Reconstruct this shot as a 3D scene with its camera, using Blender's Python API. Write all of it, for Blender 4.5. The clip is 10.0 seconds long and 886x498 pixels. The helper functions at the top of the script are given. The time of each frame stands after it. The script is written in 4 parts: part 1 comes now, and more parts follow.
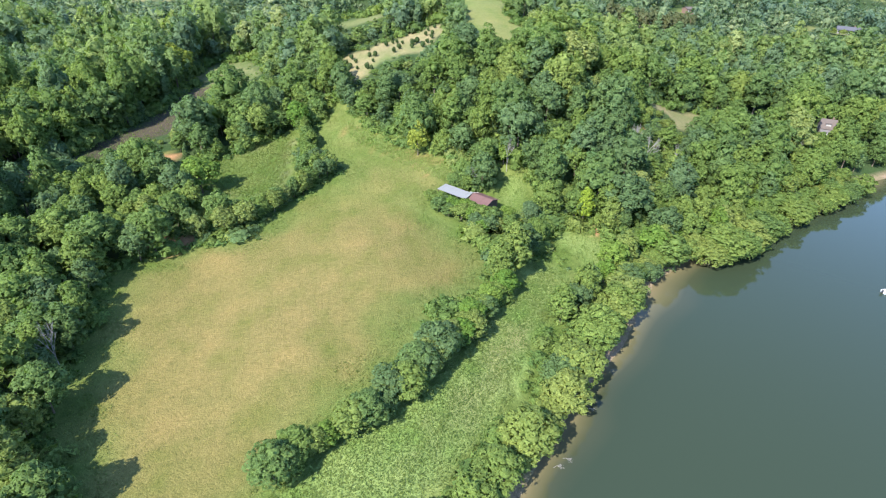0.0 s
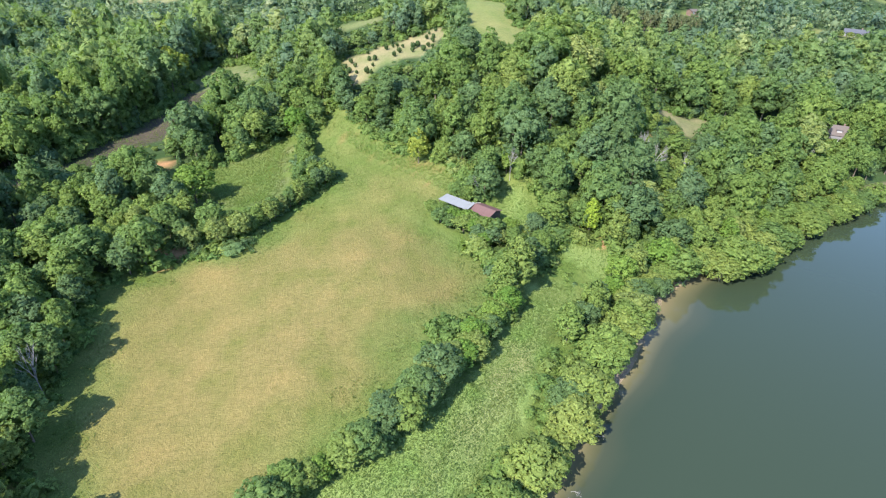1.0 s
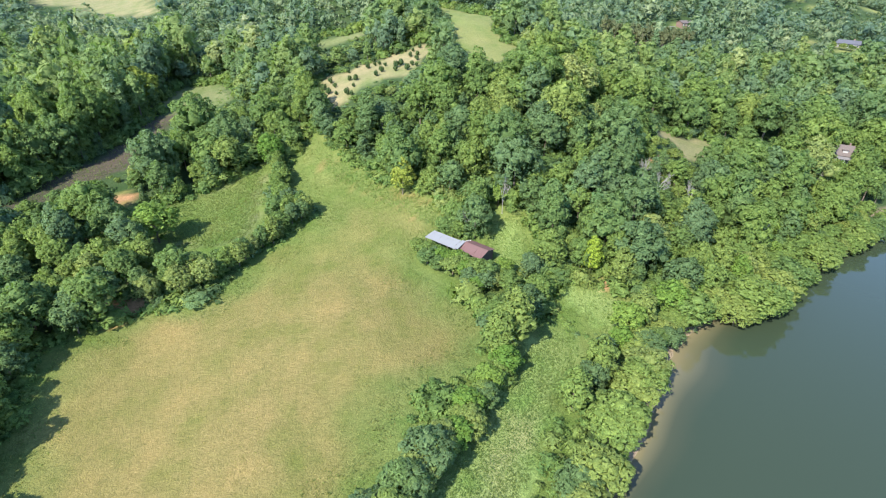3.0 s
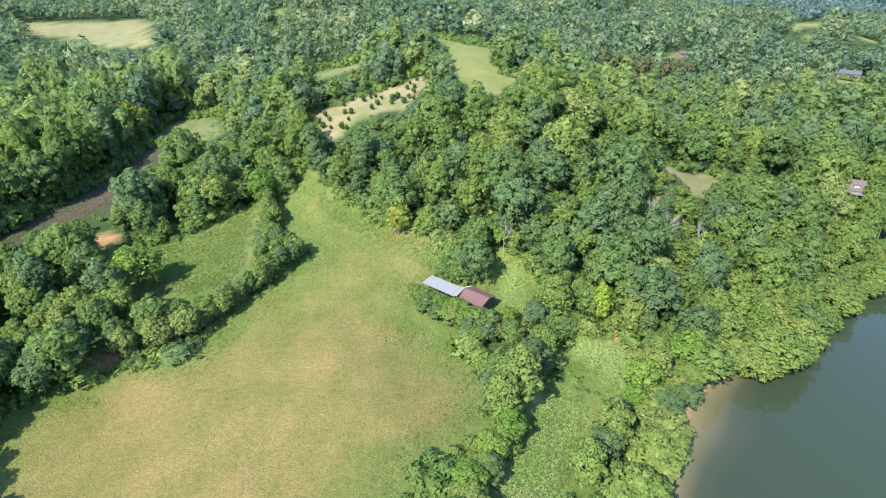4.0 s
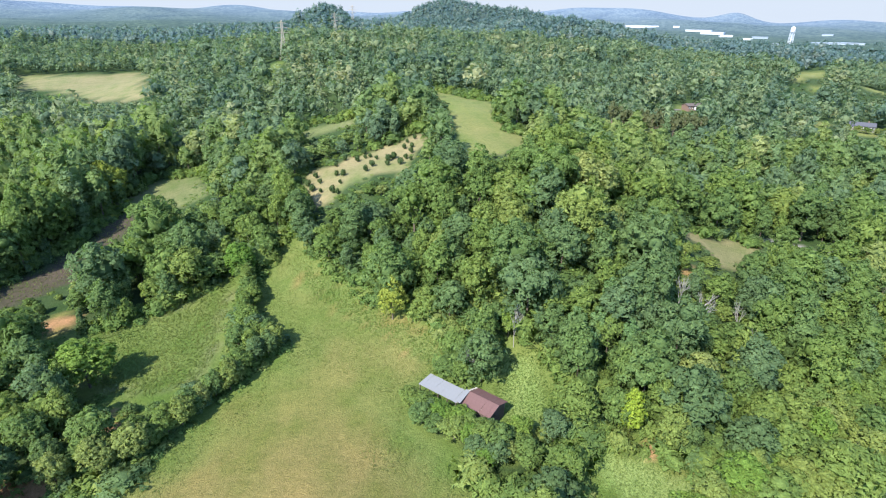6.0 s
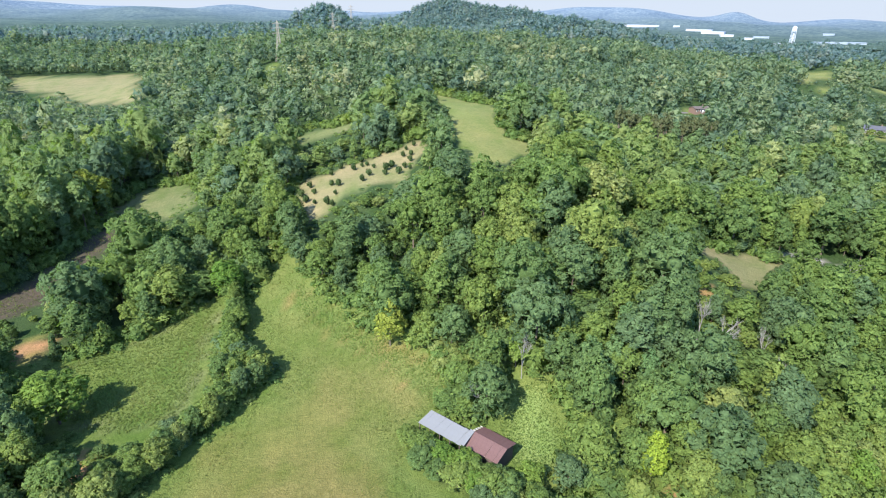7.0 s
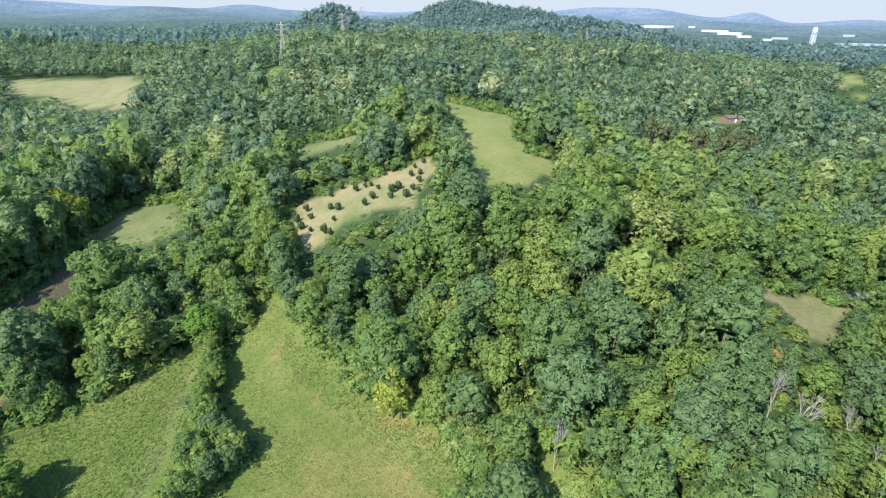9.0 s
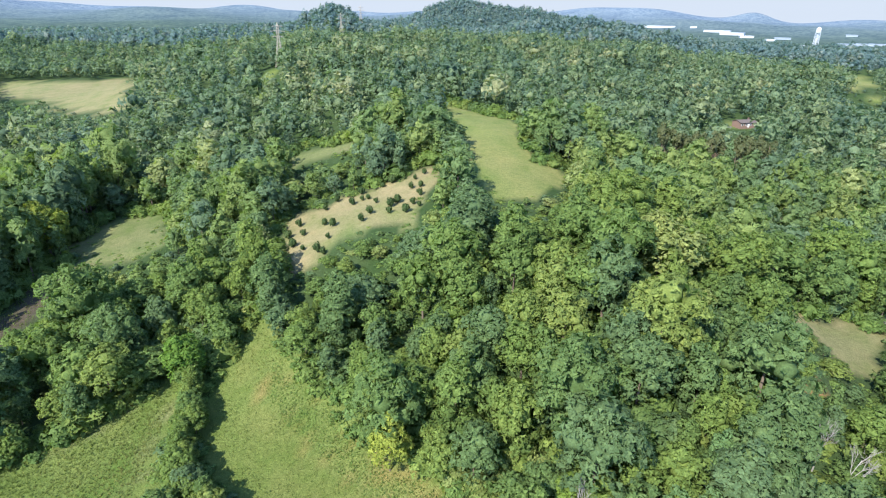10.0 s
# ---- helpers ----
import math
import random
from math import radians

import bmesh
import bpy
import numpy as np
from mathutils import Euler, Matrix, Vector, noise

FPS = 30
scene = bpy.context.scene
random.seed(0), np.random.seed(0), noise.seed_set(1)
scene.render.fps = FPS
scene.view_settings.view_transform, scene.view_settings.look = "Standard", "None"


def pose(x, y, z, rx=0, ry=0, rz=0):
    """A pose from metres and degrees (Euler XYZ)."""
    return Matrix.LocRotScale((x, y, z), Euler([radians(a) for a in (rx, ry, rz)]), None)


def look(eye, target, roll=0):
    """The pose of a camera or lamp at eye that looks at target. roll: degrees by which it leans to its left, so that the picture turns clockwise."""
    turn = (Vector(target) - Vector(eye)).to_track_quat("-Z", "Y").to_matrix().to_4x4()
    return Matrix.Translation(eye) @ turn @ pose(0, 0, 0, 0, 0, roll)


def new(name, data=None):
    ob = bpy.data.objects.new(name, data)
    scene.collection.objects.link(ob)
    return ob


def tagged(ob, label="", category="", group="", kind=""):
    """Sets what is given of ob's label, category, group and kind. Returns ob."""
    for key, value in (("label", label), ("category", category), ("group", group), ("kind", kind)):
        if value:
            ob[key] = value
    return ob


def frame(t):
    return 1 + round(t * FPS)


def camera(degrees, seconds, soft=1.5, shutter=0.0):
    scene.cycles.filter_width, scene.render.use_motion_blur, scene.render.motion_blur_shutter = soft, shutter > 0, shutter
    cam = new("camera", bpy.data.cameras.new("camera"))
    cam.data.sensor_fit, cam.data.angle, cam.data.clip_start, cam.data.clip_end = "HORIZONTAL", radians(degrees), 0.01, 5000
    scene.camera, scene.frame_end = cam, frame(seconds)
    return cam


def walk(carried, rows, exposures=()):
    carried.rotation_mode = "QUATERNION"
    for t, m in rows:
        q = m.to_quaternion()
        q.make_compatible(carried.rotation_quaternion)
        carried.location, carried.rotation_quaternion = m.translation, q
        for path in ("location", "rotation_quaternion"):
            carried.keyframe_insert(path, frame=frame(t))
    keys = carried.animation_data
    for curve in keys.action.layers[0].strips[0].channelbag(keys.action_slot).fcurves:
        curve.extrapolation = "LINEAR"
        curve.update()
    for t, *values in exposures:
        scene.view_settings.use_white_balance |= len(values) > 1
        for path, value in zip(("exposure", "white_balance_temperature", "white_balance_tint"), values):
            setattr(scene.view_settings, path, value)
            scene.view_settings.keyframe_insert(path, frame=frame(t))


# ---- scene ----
# ---- camera and walk ----
cam = camera(76.8, 10.0, soft=1.1)
METRES, EYE, TILT, LEAN, TURN = 110.0, 86.0, -30.6, -1.5, 0.0
ROWS = [
    (0, 0, 0, 0, 0, 0, -0),
    (0.5, -0.0003, 0.0232, 0.0156, 0.05, -0, -0.02),
    (1, -0.001, 0.0502, 0.0324, 0.08, 0.04, -0.06),
    (1.5, -0.0015, 0.0798, 0.0517, 0.14, 0.05, -0.09),
    (1.9, -0.0014, 0.1047, 0.0689, 0.16, 0.05, -0.1),
    (2, -0.0007, 0.1121, 0.073, -0.74, 0.05, 0.62),
    (2.2, -0.0011, 0.1247, 0.0826, -0.82, 0.12, 0.66),
    (3.3, 0.0021, 0.2055, 0.1375, -1.2, 1.3, 0.93),
    (3.5, 0.0025, 0.2207, 0.1483, -1.21, 1.82, 0.96),
    (4, 0.0041, 0.2615, 0.1753, -1.29, 3.21, 1.03),
    (4.5, 0.0073, 0.3046, 0.2032, -1.26, 5.11, 1.11),
    (5, 0.0089, 0.3487, 0.2319, -1.28, 7.25, 1.19),
    (5.1, 0.0086, 0.3573, 0.2371, -1.28, 7.66, 1.2),
    (5.5, 0.0097, 0.3944, 0.2592, -1.27, 7.66, 1.23),
    (7, 0.0085, 0.5334, 0.3483, -1.33, 7.6, 1.32),
    (7.5, 0.0088, 0.5828, 0.3792, -1.34, 7.59, 1.38),
    (8, 0.0088, 0.6328, 0.4107, -1.37, 7.59, 1.42),
    (8.5, 0.0083, 0.6832, 0.4423, -1.39, 7.59, 1.44),
    (8.7, 0.0075, 0.7038, 0.455, -1.39, 7.6, 1.44),
    (8.8, 0.0074, 0.7141, 0.4615, -0.43, 7.62, 0.74),
    (9, 0.0069, 0.7349, 0.4742, -0.42, 7.63, 0.74),
    (9.5, 0.0054, 0.7878, 0.507, -0.39, 7.64, 0.75),
    (10, 0.0031, 0.8411, 0.54, -0.38, 7.64, 0.74),
]
walk(cam, [(t, pose(0, 0, EYE, TILT, LEAN, TURN) @ pose(METRES * x, METRES * y, METRES * z, 90 + pitch, roll, yaw)) for t, x, y, z, yaw, pitch, roll in ROWS],
     [(0.0, 1.75), (2.0, 1.77), (4.5, 1.76), (5.5, 1.60), (10.0, 1.54)])

# ---- world, sun, exposure ----
SUN_EL, SUN_AZ = 43.0, 217.0  # degrees; azimuth clockwise from +y
world = bpy.data.worlds.new("sky")
scene.world = world
world.use_nodes = True
wn = world.node_tree
sky = wn.nodes.new("ShaderNodeTexSky")
sky.sky_type, sky.sun_disc = "NISHITA", False
sky.sun_elevation, sky.sun_rotation = radians(SUN_EL), radians(SUN_AZ)
sky.air_density, sky.dust_density, sky.ozone_density, sky.altitude = 1.0, 0.25, 2.5, 200
wn.nodes["Background"].inputs["Strength"].default_value = 0.15
haze = wn.nodes.new("ShaderNodeMix")
haze.data_type, haze.blend_type = "RGBA", "MULTIPLY"
haze.inputs[0].default_value, haze.inputs[7].default_value = 1.0, (0.93, 0.98, 1.10, 1)
wn.links.new(sky.outputs["Color"], haze.inputs[6])
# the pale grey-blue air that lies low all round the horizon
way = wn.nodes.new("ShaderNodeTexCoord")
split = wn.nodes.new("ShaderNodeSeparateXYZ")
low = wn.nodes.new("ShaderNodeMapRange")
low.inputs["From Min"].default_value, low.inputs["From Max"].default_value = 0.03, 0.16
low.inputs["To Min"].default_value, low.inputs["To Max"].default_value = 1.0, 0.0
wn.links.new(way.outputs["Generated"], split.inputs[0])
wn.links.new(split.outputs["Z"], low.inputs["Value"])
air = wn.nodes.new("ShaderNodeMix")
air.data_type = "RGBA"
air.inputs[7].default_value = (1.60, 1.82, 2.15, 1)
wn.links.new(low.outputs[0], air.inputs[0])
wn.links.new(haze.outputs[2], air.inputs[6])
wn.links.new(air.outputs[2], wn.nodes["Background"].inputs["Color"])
sun = new("sun", bpy.data.lights.new("sun", "SUN"))
sun.data.energy, sun.data.angle, sun.data.color = 3.75, radians(0.6), (1.0, 0.95, 0.86)
sun_from = Vector((math.sin(radians(SUN_AZ)) * math.cos(radians(SUN_EL)), math.cos(radians(SUN_AZ)) * math.cos(radians(SUN_EL)), math.sin(radians(SUN_EL))))
sun.matrix_world = look(sun_from * 300, (0, 0, 0))


# ---- materials ----
def material(name, rough=0.8, metal=0.0):
    m = bpy.data.materials.new(name)
    m.use_nodes = True
    b = m.node_tree.nodes["Principled BSDF"]
    b.inputs["Roughness"].default_value, b.inputs["Metallic"].default_value = rough, metal
    return m, m.node_tree, b


def nd(nt, kind, **sets):
    n = nt.nodes.new(kind)
    for key, value in sets.items():
        n.inputs[key].default_value = value
    return n


def noise_tex(nt, scale, detail=4.0, rough=0.6, coords="Object"):
    tc = nt.nodes.new("ShaderNodeTexCoord")
    n = nd(nt, "ShaderNodeTexNoise", Scale=scale, Detail=detail, Roughness=rough)
    nt.links.new(tc.outputs[coords], n.inputs["Vector"])
    return n.outputs["Fac"]


def ramp(nt, fac, stops):
    r = nt.nodes.new("ShaderNodeValToRGB")
    e = r.color_ramp.elements
    while len(e) < len(stops):
        e.new(0.5)
    for el, (p, c) in zip(e, stops):
        el.position, el.color = p, (*c, 1)
    nt.links.new(fac, r.inputs["Fac"])
    return r.outputs["Color"]


def mix(nt, fac, a, b, blend="MIX"):
    n = nt.nodes.new("ShaderNodeMix")
    n.data_type, n.blend_type = "RGBA", blend
    for socket, value in (("Factor", fac), ("A", a), ("B", b)):
        s = [i for i in n.inputs if i.name == socket and i.type == ("VALUE" if socket == "Factor" else "RGBA")][0]
        if isinstance(value, (int, float)):
            s.default_value = value
        elif isinstance(value, tuple):
            s.default_value = (*value, 1)
        else:
            nt.links.new(value, s)
    return [o for o in n.outputs if o.type == "RGBA"][0]


def bump(nt, b, height, strength, distance):
    n = nd(nt, "ShaderNodeBump", Strength=strength, Distance=distance)
    nt.links.new(height, n.inputs["Height"])
    nt.links.new(n.outputs["Normal"], b.inputs["Normal"])


def plain(name, colour, rough=0.7, metal=0.0, vary=0.25, scale=1.5, relief=0.02):
    """A surface of one colour with stains at two scales and a fine relief."""
    m, nt, b = material(name, rough, metal)
    dark = tuple(c * (1 - vary) for c in colour)
    light = tuple(min(1, c * (1 + vary)) for c in colour)
    c = ramp(nt, noise_tex(nt, scale, 6), [(0.3, dark), (0.7, light)])
    c = mix(nt, 0.5, c, ramp(nt, noise_tex(nt, scale * 9, 3), [(0.3, dark), (0.7, light)]))
    nt.links.new(c, b.inputs["Base Color"])
    bump(nt, b, noise_tex(nt, scale * 12, 3), 0.4, relief)
    return m


def foliage(name, stops, source, ragged=1.9, tone=0.89):
    """Leaves: one hue a tree (the 'tint' attribute of joined woods, or the object's own random number), a shade a leaf clump."""
    m, nt, b = material(name, 0.8)
    if source == "object":
        fac = nt.nodes.new("ShaderNodeObjectInfo").outputs["Random"]
    else:
        a = nt.nodes.new("ShaderNodeAttribute")
        a.attribute_name = "tint"
        fac = a.outputs["Fac"]
    c = ramp(nt, fac, stops)
    island = nt.nodes.new("ShaderNodeNewGeometry").outputs["Random Per Island"]
    shade = ramp(nt, island, [(0.0, (0.72, 0.76, 0.72)), (0.6, (1.0, 1.0, 1.0)), (1.0, (1.28, 1.22, 1.18))])
    c = mix(nt, 1.0, c, shade, "MULTIPLY")
    fine = noise_tex(nt, 3.0, 4, 0.75)
    c = mix(nt, 0.3, c, ramp(nt, fine, [(0.36, (0.34, 0.36, 0.36)), (0.5, (1.0, 1.0, 1.0)), (0.64, (1.9, 1.85, 1.75))]), "MULTIPLY")
    coarse = noise_tex(nt, 0.75, 4, 0.7)
    c = mix(nt, 0.2, c, ramp(nt, coarse, [(0.36, (0.55, 0.58, 0.58)), (0.5, (1.0, 1.0, 1.0)), (0.66, (1.45, 1.42, 1.35))]), "MULTIPLY")
    c = mix(nt, 1.0, c, (tone, tone * 0.965, tone), "MULTIPLY")
    both = mix(nt, 0.6, fine, coarse)
    bump(nt, b, both, 0.6, 0.3)
    nt.links.new(c, b.inputs["Base Color"])
    b.inputs["Specular IOR Level"].default_value = 0.12
    t = nt.nodes.new("ShaderNodeBsdfTranslucent")
    nt.links.new(mix(nt, 1.0, c, (1.1, 1.25, 0.6), "MULTIPLY"), t.inputs["Color"])
    s = nd(nt, "ShaderNodeMixShader", Fac=0.42)
    nt.links.new(b.outputs[0], s.inputs[1])
    nt.links.new(t.outputs[0], s.inputs[2])
    # ragged outline: gaps between the leaves of a clump
    leaf = nt.nodes.new("ShaderNodeAttribute")
    leaf.attribute_name = "leafy"
    gaps = ramp(nt, noise_tex(nt, ragged, 2, 0.6), [(0.45, (1, 1, 1)), (0.48, (0, 0, 0))])
    open_air = nt.nodes.new("ShaderNodeMath")
    open_air.operation = "MULTIPLY"
    nt.links.new(gaps, open_air.inputs[0])
    nt.links.new(leaf.outputs["Fac"], open_air.inputs[1])
    whole = nt.nodes.new("ShaderNodeMixShader")
    nt.links.new(open_air.outputs[0], whole.inputs[0])
    nt.links.new(s.outputs[0], whole.inputs[1])
    nt.links.new(nt.nodes.new("ShaderNodeBsdfTransparent").outputs[0], whole.inputs[2])
    nt.links.new(whole.outputs[0], nt.nodes["Material Output"].inputs["Surface"])
    return m


GREENS = [(0.0, (0.116, 0.190, 0.084)), (0.28, (0.126, 0.206, 0.064)), (0.5, (0.150, 0.232, 0.060)), (0.75, (0.176, 0.252, 0.064)), (0.93, (0.205, 0.270, 0.074)), (1.0, (0.225, 0.285, 0.092))]
leaf_wood = foliage("woodland_leaves", GREENS, "tint")
# woodland greens made bluer and paler: haze of distance put into the colour
leaf_ridge_haze = foliage("hazed_ridge_leaves", [(p, (c[0] * 1.08, c[1] * 1.04, c[2] * 1.3)) for p, c in GREENS], "tint", tone=0.93)
leaf_tree = foliage("tree_leaves", GREENS, "object")
leaf_bank = foliage("riverbank_leaves", [(0.0, (0.145, 0.230, 0.062)), (0.5, (0.182, 0.264, 0.066)), (1.0, (0.232, 0.292, 0.078))], "object")
leaf_yellow = foliage("yellow_leaves", [(0.0, (0.25, 0.315, 0.06)), (1.0, (0.28, 0.34, 0.065))], "object")
leaf_weed = foliage("weed_leaves", [(0.0, (0.140, 0.245, 0.066)), (0.5, (0.185, 0.285, 0.076)), (1.0, (0.240, 0.310, 0.095))], "tint", tone=0.86)
leaf_fringe = foliage("fringe_leaves", [(0.0, (0.120, 0.215, 0.062)), (0.5, (0.160, 0.255, 0.068)), (1.0, (0.215, 0.280, 0.085))], "tint", tone=1.2)
leaf_dry = foliage("dry_grass", [(0.0, (0.182, 0.199, 0.046)), (0.5, (0.274, 0.246, 0.080)), (1.0, (0.348, 0.294, 0.123))], "tint", tone=1.0)
# leaves of the far woods, bluish aerial haze painted into their greens
leaf_far_haze = foliage("hazed_distant_leaves", [(0.0, (0.096, 0.166, 0.176)), (0.5, (0.126, 0.198, 0.185)), (1.0, (0.194, 0.245, 0.217))], "tint", tone=0.95)
leaf_mid_haze = foliage("hazed_far_leaves", [(0.0, (0.101, 0.168, 0.114)), (0.4, (0.149, 0.222, 0.119)), (0.75, (0.196, 0.258, 0.134)), (1.0, (0.259, 0.293, 0.155))], "tint", 0.8, 0.9)
leaf_scrub = foliage("scrub_leaves", [(0.0, (0.107, 0.190, 0.056)), (0.5, (0.150, 0.235, 0.062)), (1.0, (0.225, 0.270, 0.084))], "tint")
leaf_herb = foliage("meadow_herb_leaves", [(0.0, (0.12, 0.18, 0.05)), (0.5, (0.16, 0.22, 0.06)), (1.0, (0.22, 0.24, 0.085))], "tint", tone=1.0)
leaf_cedar = foliage("cedar_leaves", [(0.0, (0.070, 0.122, 0.045)), (1.0, (0.098, 0.150, 0.055))], "object")
leaf_pine = foliage("pine_needles", [(0.0, (0.120, 0.150, 0.070)), (1.0, (0.155, 0.180, 0.085))], "object")
bark_pine = plain("pine_bark", (0.20, 0.145, 0.105), 0.9, vary=0.3, scale=3)
bark = plain("bark", (0.12, 0.095, 0.07), 0.9, vary=0.4, scale=3)
bark_dead = plain("weathered_dead_wood", (0.24, 0.23, 0.21), 0.85, vary=0.3, scale=3)

m_ground, nt, b = material("ground", 0.95)
b.inputs["Specular IOR Level"].default_value = 0.1
cover = nt.nodes.new("ShaderNodeAttribute")
cover.attribute_name = "cover"
c = cover.outputs["Color"]
c = mix(nt, 0.75, c, ramp(nt, noise_tex(nt, 0.11, 5), [(0.3, (0.70, 0.86, 0.62)), (0.5, (1.0, 1.0, 1.0)), (0.72, (1.28, 1.16, 1.2))]), "MULTIPLY")
c = mix(nt, 0.6, c, ramp(nt, noise_tex(nt, 0.028, 4, 0.65), [(0.36, (0.80, 0.93, 0.78)), (0.5, (1.0, 1.0, 1.0)), (0.64, (1.17, 1.06, 1.18))]), "MULTIPLY")
c = mix(nt, 0.8, c, ramp(nt, noise_tex(nt, 0.9, 5, 0.7), [(0.25, (0.62, 0.68, 0.6)), (0.5, (1.0, 1.0, 1.0)), (0.75, (1.3, 1.25, 1.3))]), "MULTIPLY")
c = mix(nt, 0.7, c, ramp(nt, noise_tex(nt, 4.0, 3, 0.7), [(0.3, (0.6, 0.65, 0.6)), (0.7, (1.4, 1.35, 1.4))]), "MULTIPLY")
nt.links.new(c, b.inputs["Base Color"])
bump(nt, b, noise_tex(nt, 2.2, 5, 0.75), 1.0, 0.35)

m_water, nt, b = material("river_water", 0.06)
shallow = nt.nodes.new("ShaderNodeAttribute")
shallow.attribute_name = "shallow"
c = ramp(nt, shallow.outputs["Fac"], [(0.0, (0.027, 0.039, 0.022)), (0.45, (0.040, 0.047, 0.026)), (0.75, (0.095, 0.088, 0.046)), (1.0, (0.165, 0.135, 0.075))])
nt.links.new(c, b.inputs["Base Color"])
b.inputs["IOR"].default_value = 1.33
bump(nt, b, noise_tex(nt, 0.7, 4), 0.12, 0.05)

m_far_haze, nt, b = material("hazed_distant_woods", 1.0)
b.inputs["Specular IOR Level"].default_value = 0.0
cover = nt.nodes.new("ShaderNodeAttribute")
cover.attribute_name = "cover"
c = mix(nt, 0.7, cover.outputs["Color"], ramp(nt, noise_tex(nt, 0.006, 8, 0.7), [(0.35, (0.72, 0.76, 0.84)), (0.5, (1.0, 1.0, 1.0)), (0.66, (1.3, 1.22, 1.1))]), "MULTIPLY")
c = mix(nt, 0.7, c, ramp(nt, noise_tex(nt, 0.05, 3, 0.7), [(0.36, (0.55, 0.62, 0.72)), (0.5, (1.0, 1.0, 1.0)), (0.64, (1.5, 1.4, 1.25))]), "MULTIPLY")
nt.links.new(c, b.inputs["Base Color"])
bump(nt, b, noise_tex(nt, 0.05, 5, 0.7), 1.0, 12.0)

roof_grey = plain("galvanised_roof_sheet", (0.185, 0.188, 0.188), 0.6, 0.0, 0.12, 0.8, 0.004)
roof_red = plain("rusted_red_roof_sheet", (0.125, 0.066, 0.058), 0.7, 0.1, 0.3, 0.9, 0.004)
board = plain("weathered_dark_boards", (0.10, 0.075, 0.06), 0.9, 0, 0.35, 2.0)
pale_wood = plain("bleached_timber", (0.50, 0.46, 0.40), 0.85, 0, 0.25, 3.0)


# ---- ground plan ----
FIELD = [(-52, 48), (-58, 60), (-65, 68), (-70, 80), (-74, 94), (-78, 110), (-81, 122), (-69, 133), (-54, 136), (-45, 158), (-31, 181), (-41, 191), (-48, 211), (-43, 233),
         (-30, 212), (-18, 199), (3, 181), (7, 169), (-3, 158), (-2, 145), (12, 134), (12, 125), (10, 114), (-1, 105), (-7, 88), (-8, 83), (-15, 75), (-19, 65), (-25, 54), (-32, 44)]
STRIP = [(-30, 50), (-24, 58), (-17, 68), (-7, 78), (4, 87), (18, 109), (28, 130), (36, 124), (33, 117), (21, 93), (15, 77), (2, 59), (-8, 46)]
CLEARING = [(-98, 187), (-90, 189), (-77, 198), (-63, 211), (-59, 227), (-56, 205), (-52, 178), (-53, 168), (-66, 165), (-80, 172)]
HILLSIDE = [(-48, 280), (-47, 288), (-39, 287), (-30, 292), (-20, 294), (-10, 300), (0, 305), (4, 294), (1, 285), (-3, 278), (-3, 268), (-6, 259), (-13, 258), (-20, 260), (-27, 257), (-30, 250), (-38, 249), (-42, 256), (-45, 267)]
LEDGE = [(-68, 360), (-58, 365), (-43, 362), (-30, 359), (-32, 349), (-50, 343), (-60, 340)]
PASTURE = [(3, 459), (13, 434), (27, 403), (40, 385), (36, 338), (38, 317), (46, 309), (50, 300), (38, 282), (28, 271), (18, 272), (15, 280), (17, 290), (15, 299), (12, 318), (12, 354), (8, 404)]
LOW_FIELD = [(84, 232), (92, 237), (106, 239), (117, 237), (117, 232), (103, 214), (92, 212), (95, 224)]
DRIVE = [(124, 244), (132, 241), (142, 236), (152, 231), (151, 227), (140, 232), (130, 238), (122, 241)]
VALLEY = [(-132, 270), (-126, 319), (-103, 318), (-88, 289), (-95, 274), (-112, 276), (-127, 293)]
FAR_FIELD = [(-432, 692), (-401, 687), (-338, 674), (-308, 697), (-212, 519), (-259, 536), (-334, 592), (-368, 599)]
YARDS = [[(159, 225), (166, 225), (167, 232), (160, 232)], [(170, 433), (191, 433), (191, 445), (170, 445)], [(268, 398), (292, 398), (296, 424), (278, 420)], [(-196, 655), (-176, 655), (-176, 670), (-196, 670)]]
DIRT = [(-109, 195), (-100, 191), (-96, 199), (-104, 205)]
CORRIDOR = [(-119, 532), (-110, 532), (-105, 462), (-112, 462)]
RIDGE_PATCH = [(-150, 985), (-112, 985), (-108, 1030), (-155, 1030)]
EAST_FIELD = [(609, 989), (638, 1006), (657, 992), (645, 956), (361, 577), (335, 573)]
EAST_STRIP = [(345, 563), (351, 556), (340, 541), (334, 545)]
EDGE_FIELD = [(257, 415), (266, 431), (281, 437), (272, 421)]
EAST_MEADOW = [(393, 572), (467, 623), (427, 573), (399, 564)]
FRINGE = [(-36, 218), (-21, 204), (-6, 188), (4, 179), (7, 169), (2, 170), (-10, 181), (-23, 195), (-35, 207)]
RIDGE_LANE = [(-362, 872), (-340, 895), (-334, 885), (-354, 866)]
SWATH = [(-230, 80), (-170, 135), (-143, 163), (-131, 188), (-126, 203), (-113, 222), (-110, 250), (-113, 275), (-120, 280), (-122, 262), (-124, 247), (-128, 230), (-136, 212), (-142, 190), (-155, 165), (-236, 100)]
BARNYARD = [(17, 167), (22, 171), (29, 172), (30, 156), (26, 148), (19, 149)]
GLADE = [(37, 146), (52, 140), (58, 130), (46, 125), (34, 137)]
SHORE = [(-40, -40), (5, 45), (19, 67), (26, 77), (32, 86), (38, 93), (43, 100), (48, 108), (52, 116), (61, 129), (75, 140), (88, 147), (97, 156), (118, 172), (140, 184), (169, 202), (240, 235), (420, 280)]
